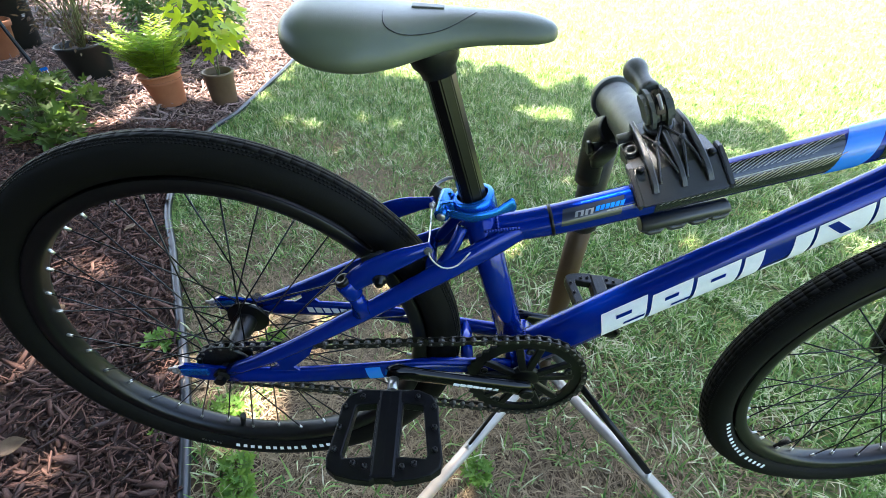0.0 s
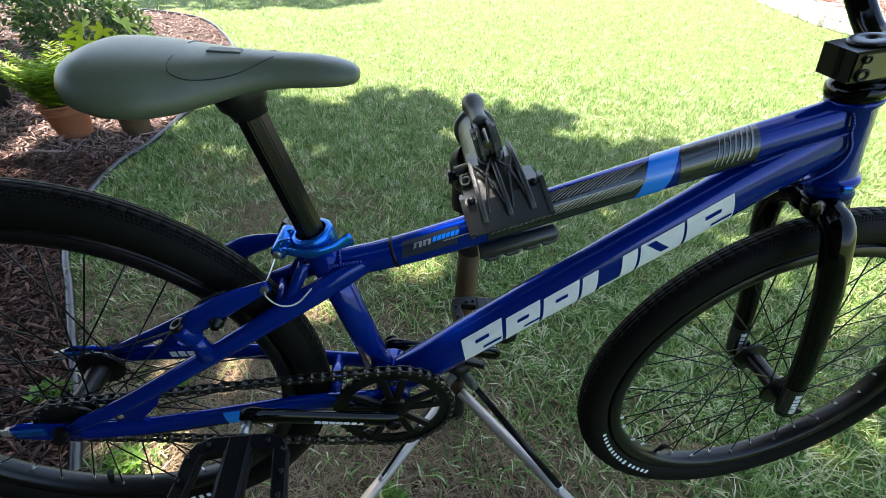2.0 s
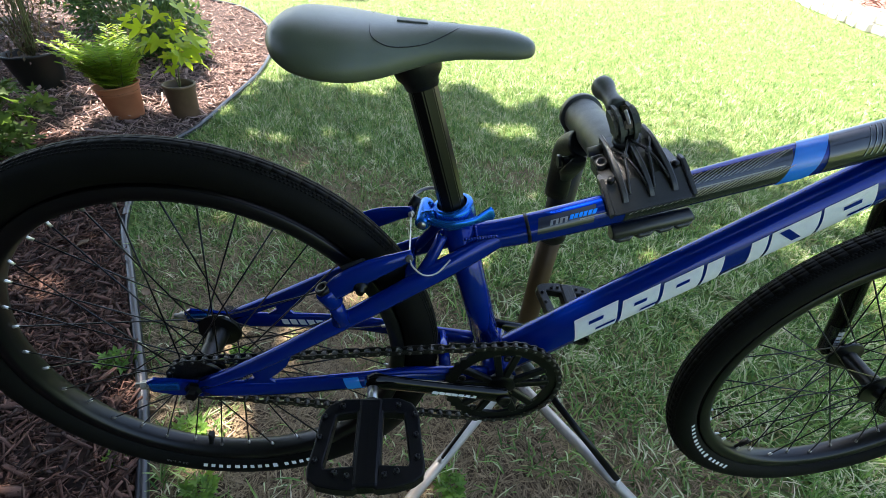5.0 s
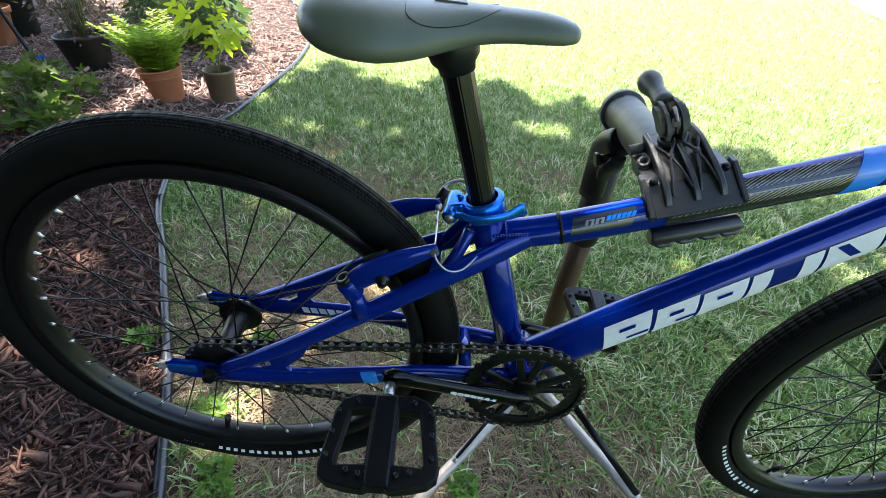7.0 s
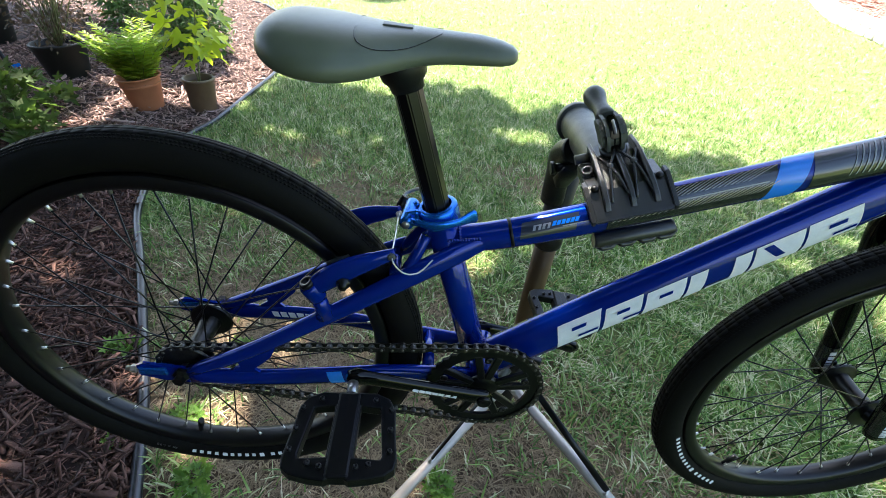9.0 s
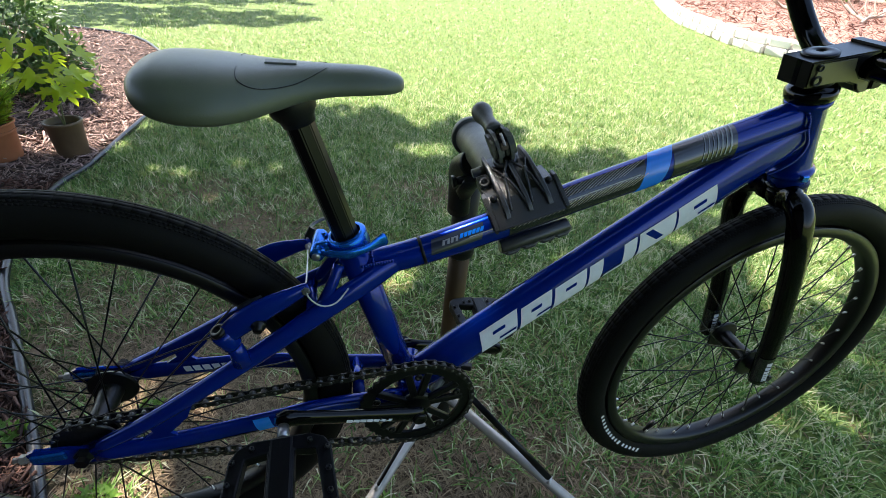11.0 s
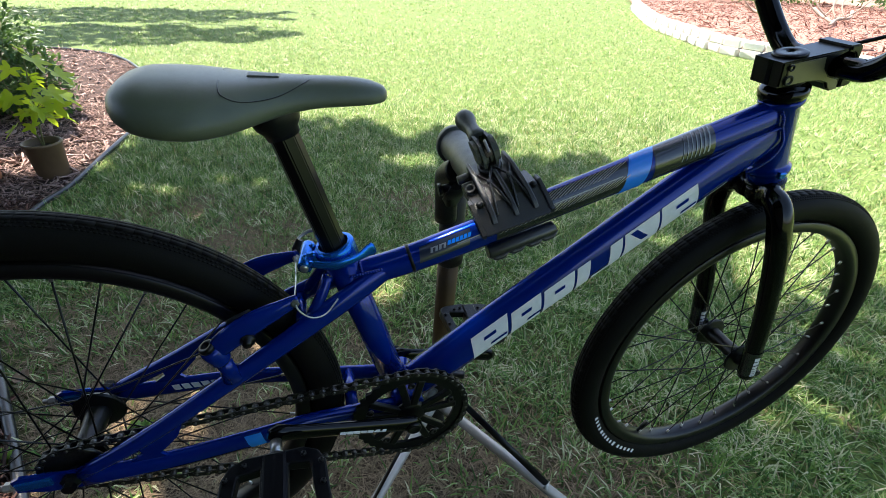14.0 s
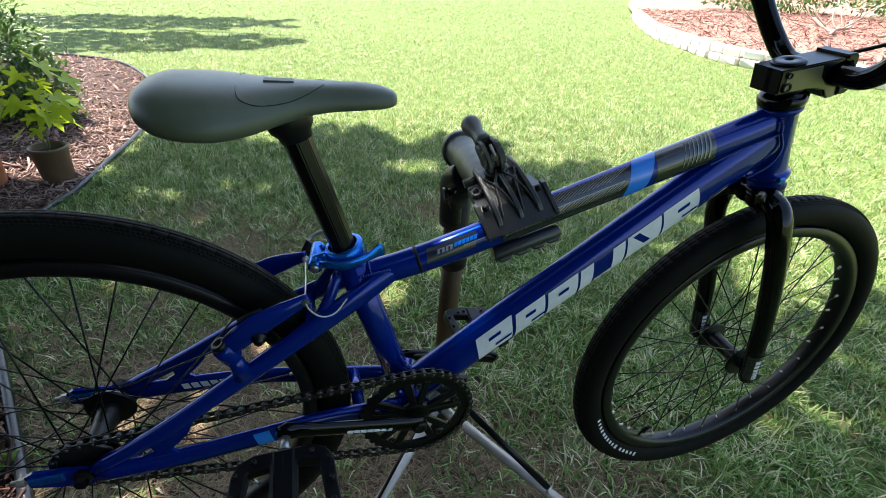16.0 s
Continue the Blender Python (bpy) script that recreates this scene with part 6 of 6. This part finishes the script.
def shade_main(g):
    ex, ey = np.array([e[0] for e in EDGE_SHADE]), np.array([e[1] for e in EDGE_SHADE])
    lim = np.interp(g[:, 0], ex, ey) + 0.16 * np.sin(g[:, 0] * 6.1 + 0.8) + 0.10 * np.sin(g[:, 0] * 13.7 + 2.1) - 0.06
    ok = g[:, 1] < lim
    for x, y, rx, ry in FLECKS:
        ok &= ((g[:, 0] - x) / (rx + 0.05)) ** 2 + ((g[:, 1] - y) / (ry + 0.05)) ** 2 > 1
    # the crown is thinner towards its eastern edge, so that its shade is dappled there
    thin = np.clip((g[:, 0] - 0.8) / 1.2, 0, 1) * (0.57 + 0.20 * np.sin(g[:, 0] * 11 + 2 * np.sin(g[:, 1] * 7)) * np.sin(g[:, 1] * 9 + np.sin(g[:, 0] * 5)))
    return ok & (rng.uniform(0, 1, len(g)) > np.where(g[:, 1] > -0.6, thin, 0))


def shade_far(g):
    u = np.minimum(((g[:, 0] + 3.2) / 2.9) ** 2 + ((g[:, 1] - 8.1) / 1.0) ** 2, ((g[:, 0] + 3.4) / 3.2) ** 2 + ((g[:, 1] - 10.6) / 1.1) ** 2) + 0.45 * np.sin(g[:, 0] * 5) * np.sin(g[:, 1] * 4)
    return u < 1


def tree(label, base, limbs, r, crown):
    t = thing("tree", label, "tree", pose(*base))
    bm = bmesh.new()
    b = Vector(base)
    for i, path in enumerate(limbs):
        pts = spline([Vector(p) - b for p in path], 12)
        tube(bm, pts, [r * (1 if i == 0 else 0.5) * (1 - 0.7 * k / 11) for k in range(12)], 10, up=(0.7, 0.7, 0.1))
    part("trunk", bm, BARK, t)
    v, f, _ = crown
    ob = new("crown", mesh_arrays("crown", np.asarray(v) - np.array(base), f, LEAF_TREE))
    ob.parent = t
    return t


sx, sy = SUN_DIR.x / SUN_DIR.z, SUN_DIR.y / SUN_DIR.z
tree("tall broadleaf tree that shades the bicycle", (-5.6, -2.2, 0),
     [[(-5.6, -2.2, 0), (-5.5, -2.2, 2.5), (-4.6, -1.8, 4.6), (-2.2, -0.2, 6.0)], [(-4.2, -2.8, 3.9), (-2.0, 0.5, 5.4), (-0.2, 3.0, 6.0), (0.5, 4.2, 6.5)],
      [(-4.4, -2.9, 3.4), (-3.6, 0.6, 5.2), (-2.6, 3.6, 6.4)], [(-4.0, -2.6, 4.2), (-1.0, -0.6, 5.6), (0.6, 0.8, 6.3)]], 0.22,
     crown_leaves(62000, -7.5, 7.5, -4.4, 6.2, 5.0, 8.5, shade_main, 0.19))
tree("broadleaf tree whose shade falls on the far lawn", (-8.2, 11.5, 0),
     [[(-8.2, 11.5, 0), (-8.1, 11.5, 3), (-6.0, 11.6, 6), (-3.0, 11.8, 7.5)], [(-8.1, 11.5, 3.2), (-4.5, 12.6, 6.8), (-2.0, 12.4, 8)]], 0.2,
     crown_leaves(7000, -6.8, 0.2, 6.8, 12.0, 5.5, 8.5, shade_far, 0.18))

# ---- grass ----
edge_y = np.array([p[1] for p in edge_line])
edge_x = np.array([p[0] for p in edge_line])
border_y = np.array([p[1] for p in border_line])[::-1]
border_x = np.array([p[0] for p in border_line])[::-1]


def on_lawn(g):
    bed = np.interp(g[:, 1], edge_y, edge_x)
    bed = np.where(g[:, 1] > 7.2, -99, bed)
    far = np.where((g[:, 1] > 3.3) & (g[:, 1] < 22), np.interp(g[:, 1], border_y, border_x), 99)
    return (g[:, 0] > bed + 0.03) & (g[:, 0] < far - 0.1)


def blades(n, x0, x1, y0, y1, height, width, thin, lie=0.55, bent=True, tuft=9):
    """Grass blades in tufts on a stretch of lawn, thinned by thin(); bent ones have a knee."""
    c = np.stack([rng.uniform(x0, x1, n // tuft), rng.uniform(y0, y1, n // tuft)], 1)
    pick = rng.integers(0, len(c), n)
    off = rng.normal(0, 0.016, (n, 2))
    g = c[pick] + off
    tall, way = rng.uniform(0.6, 1.35, len(c))[pick], rng.normal(0, 0.5, (len(c), 2))[pick]
    keep = on_lawn(g)
    keep &= thin(g) > rng.uniform(0, 1, n)
    g, off, tall, way = g[keep], off[keep], tall[keep], way[keep]
    n = len(g)
    d = off / 0.02 + way + rng.normal(0, 0.6, (n, 2))
    a = np.arctan2(d[:, 1], d[:, 0])
    lean = np.stack([np.cos(a), np.sin(a)], 1) * (rng.uniform(0.15, 1.0, n) * lie * 1.6)[:, None]
    h = height * rng.uniform(0.55, 1.15, n) * tall
    w = width * rng.uniform(0.7, 1.3, n)
    sd = np.stack([-np.sin(a), np.cos(a)], 1) * w[:, None] / 2
    steps = ((0, 1.0), (0.55, 0.9), (1.0, 0.15)) if bent else ((0, 1.0), (1.0, 0.35))
    k2 = 2 * len(steps)
    v = np.zeros((n, k2, 3))
    for j, (u, k) in enumerate(steps):
        c = g + lean * (h * u ** 1.6)[:, None]
        z = h * (u - 0.28 * u * u * np.linalg.norm(lean, axis=1))
        v[:, 2 * j, :2], v[:, 2 * j + 1, :2] = c - sd * k, c + sd * k
        v[:, 2 * j, 2] = v[:, 2 * j + 1, 2] = z
    quads = [[0, 1, 3, 2], [2, 3, 5, 4]][:len(steps) - 1]
    f = (np.arange(n)[:, None, None] * k2 + np.array(quads)[None]).reshape(-1, 4)
    return v.reshape(-1, 3), f


def clumps(g, s=1.0):
    return 0.5 + 0.5 * np.sin(g[:, 0] * 5.1 * s + 1.3 * np.sin(g[:, 1] * 3.3 * s)) * np.sin(g[:, 1] * 4.3 * s + 1.7 * np.sin(g[:, 0] * 2.9 * s))


WORN = [(-0.06, 0.15, 0.90, 0.55), (-0.48, 0.63, 0.72, 0.60), (-0.38, 1.62, 0.55, 0.42), (-0.75, 2.05, 0.34, 0.22), (-0.80, 0.90, 0.55, 0.60), (0.55, 1.9, 0.4, 0.25)]


def worn(g):
    """How worn the turf is, 1 bare: round the stand, and in patches towards the bed."""
    out = np.zeros(len(g))
    for x, y, rx, ry in WORN:
        d = np.hypot((g[:, 0] - x) / rx, (g[:, 1] - y) / ry)
        out = np.maximum(out, np.clip((1.30 if rx > 0.7 else 1.10) - d, 0, 1) * (0.95 if rx > 0.7 else 0.70))
    return out


def near_turf(g):
    return np.clip(1.0 - 0.96 * worn(g) * (0.92 + 0.3 * (clumps(g, 1.7) < 0.5)) - 0.30 * (clumps(g) < 0.3), 0.06, 1)


def join(*sets):
    vs, fs, o = [], [], 0
    for v, f in sets:
        vs.append(v)
        fs.append(f + o)
        o += len(v)
    return np.concatenate(vs), np.concatenate(fs)


def fade(v, a, b):
    """1 below a, 0 above b (or the other way round when b is less than a)."""
    return np.clip((b - v) / (b - a), 0, 1)


v, f = join(blades(290000, -1.6, 3.6, -0.6, 4.0, 0.043, 0.0046, lambda g: near_turf(g) * fade(g[:, 1], 2.6, 4.0) * fade(g[:, 0], 2.6, 3.6), 1.0),
            blades(260000, -2.6, 8.5, 2.4, 10.0, 0.034, 0.0055, lambda g: (0.6 + 0.4 * clumps(g)) * fade(g[:, 1], 6.0, 10.0) * fade(g[:, 1], 4.0, 2.6), 1.2, False, 4),
            blades(120000, -5.5, 14.0, 5.5, 22.0, 0.040, 0.012, lambda g: (0.6 + 0.4 * clumps(g)) * fade(g[:, 1], 10.0, 6.0) * fade(g[:, 1], 14.0, 22.0), 1.1, False, 5),
            blades(90000, 2.6, 9.0, -2.4, 4.0, 0.038, 0.0065, lambda g: (0.55 + 0.45 * clumps(g)) * fade(g[:, 0], 3.6, 2.6) * fade(g[:, 1], 2.6, 4.0), 1.1, False),
            blades(40000, -0.6, 3.2, -2.4, -0.5, 0.038, 0.006, lambda g: 0.65 + 0.35 * clumps(g), 1.2, False))
grass = new("grass", mesh_arrays("grass", v, f, GRASS))
tagged(grass, "short green lawn grass with dry blades", "grass", kind="stuff")
v, f = blades(190000, -1.3, 2.2, -0.4, 2.4, 0.034, 0.0030, lambda g: np.clip(0.05 + 1.3 * worn(g), 0, 1), 1.7)
v[:, 2] = v[:, 2] * 0.6 + 0.001
straw = new("dry_grass", mesh_arrays("dry_grass", v, f, THATCH))
tagged(straw, "dry straw-coloured thatch lying on the worn soil", "dry grass", kind="stuff")

# ---- mulch pieces ----
def chip_shape(k, fine=True):
    """One splinter of bark: a bent, tapered sliver with a three-sided section."""
    r = np.random.default_rng(k)
    ln, w, t = r.uniform(0.6, 1.5), r.uniform(0.09, 0.20) if k % 3 else r.uniform(0.22, 0.42), r.uniform(0.025, 0.055)
    pts = []
    spots = ((-0.5, r.uniform(0.45, 1.0)), (r.uniform(-0.15, 0.15), 1.0), (0.5, r.uniform(0.4, 1.0))) if fine else ((-0.5, 0.9), (0.5, 0.6))
    for x, kw in spots:
        b = 0.06 * r.normal() * (1 if abs(x) > 0.4 else 0)
        for y, z in ((-w / 2, -t / 2), (w / 2, -t / 2), (r.uniform(-0.3, 0.3) * w, t / 2)):
            pts.append((x * ln + r.normal() * (0.10 * w + 0.03), y * kw + 0.06 * r.normal() * w, z + b))
    faces = []
    for m in range(len(spots) - 1):
        for i in range(3):
            p, q = 3 * m + i, 3 * m + (i + 1) % 3
            faces += [(p, q, q + 3), (p, q + 3, p + 3)]
    e = 3 * (len(spots) - 1)
    faces += [(0, 2, 1), (e, e + 1, e + 2)]
    return np.array(pts), np.array(faces)


SHAPES = [chip_shape(k) for k in range(24)]
ROUGH = [chip_shape(k, False) for k in range(24)]


def scatter(n, x0, x1, y0, y1, size, level, inside):
    g = np.stack([rng.uniform(x0, x1, n), rng.uniform(y0, y1, n)], 1)
    g = g[inside(g)]
    return [(p[0], p[1], rng.uniform(0.004, level), rng.normal(0, 22), rng.normal(0, 20), rng.uniform(0, 360), size * min(2.6, rng.lognormal(-0.15, 0.5))) for p in g]


def in_bed(g):
    return (g[:, 0] < np.interp(g[:, 1], edge_y, edge_x) - 0.015)


def chips_mesh(name, rows, mat, coarse=()):
    V, F, o = [], [], 0
    for i, (x, y, z, rx, ry, rz, s) in enumerate(list(rows) + list(coarse)):
        p, f = SHAPES[i % 24] if i < len(rows) else ROUGH[i % 24]
        m = np.array(Euler([radians(a) for a in (rx, ry, rz)]).to_matrix())
        V.append((p * s) @ m.T + [x, y, z])
        F.append(f + o)
        o += len(p)
    return mesh_arrays(name, np.concatenate(V), np.concatenate(F), mat)


near = scatter(52000, -2.6, -0.45, -0.35, 2.3, 0.034, 0.034, in_bed)
mid = scatter(26000, -6.8, -1.2, 2.2, 7.4, 0.046, 0.036, in_bed)
inner = [r for r in near if r[0] > -1.35 and r[1] < 1.1 and r[2] > 0.020][:300]
picked = set(inner)
rest = [r for r in near if r not in picked]
chips = new("mulch", chips_mesh("mulch", rest, CHIP, scatter(12000, -6.8, -2.6, -2.4, 2.3, 0.06, 0.034, in_bed) + scatter(9000, -2.6, -0.2, -2.4, -0.35, 0.045, 0.034, in_bed)))
tagged(chips, "shredded brown bark mulch", "mulch", kind="stuff")
# chips round the pots and behind, in the mulch colour brightened for sunlight
dry = new("mulch", chips_mesh("mulch", scatter(14000, -3.6, -1.3, 2.2, 4.4, 0.034, 0.036, in_bed), CHIP_LIT, mid))
tagged(dry, "pinkish-brown shredded bark mulch round the pots, sunlight put into its colour", "mulch", kind="stuff")
shape_me = [mesh_arrays("mulch_chip", p, f, CHIP_ONE) for p, f in SHAPES]
for i, (x, y, z, rx, ry, rz, s) in enumerate(inner):
    share("mulch_chip", shape_me[i % 24], pose(x, y, z, rx, ry, rz) @ Matrix.Scale(s, 4), mulch_bed)


def in_far(g):
    return g[:, 0] > np.interp(g[:, 1], border_y, border_x) + 0.15


far = [(x, y, z + 0.115, a, b, c, s) for x, y, z, a, b, c, s in scatter(16000, 6.4, 19, 3.0, 15.0, 0.09, 0.03, in_far)]
far_chips = new("mulch", chips_mesh("mulch", [], CHIP_RED, far))
tagged(far_chips, "sunlit reddish bark mulch", "mulch", kind="stuff")
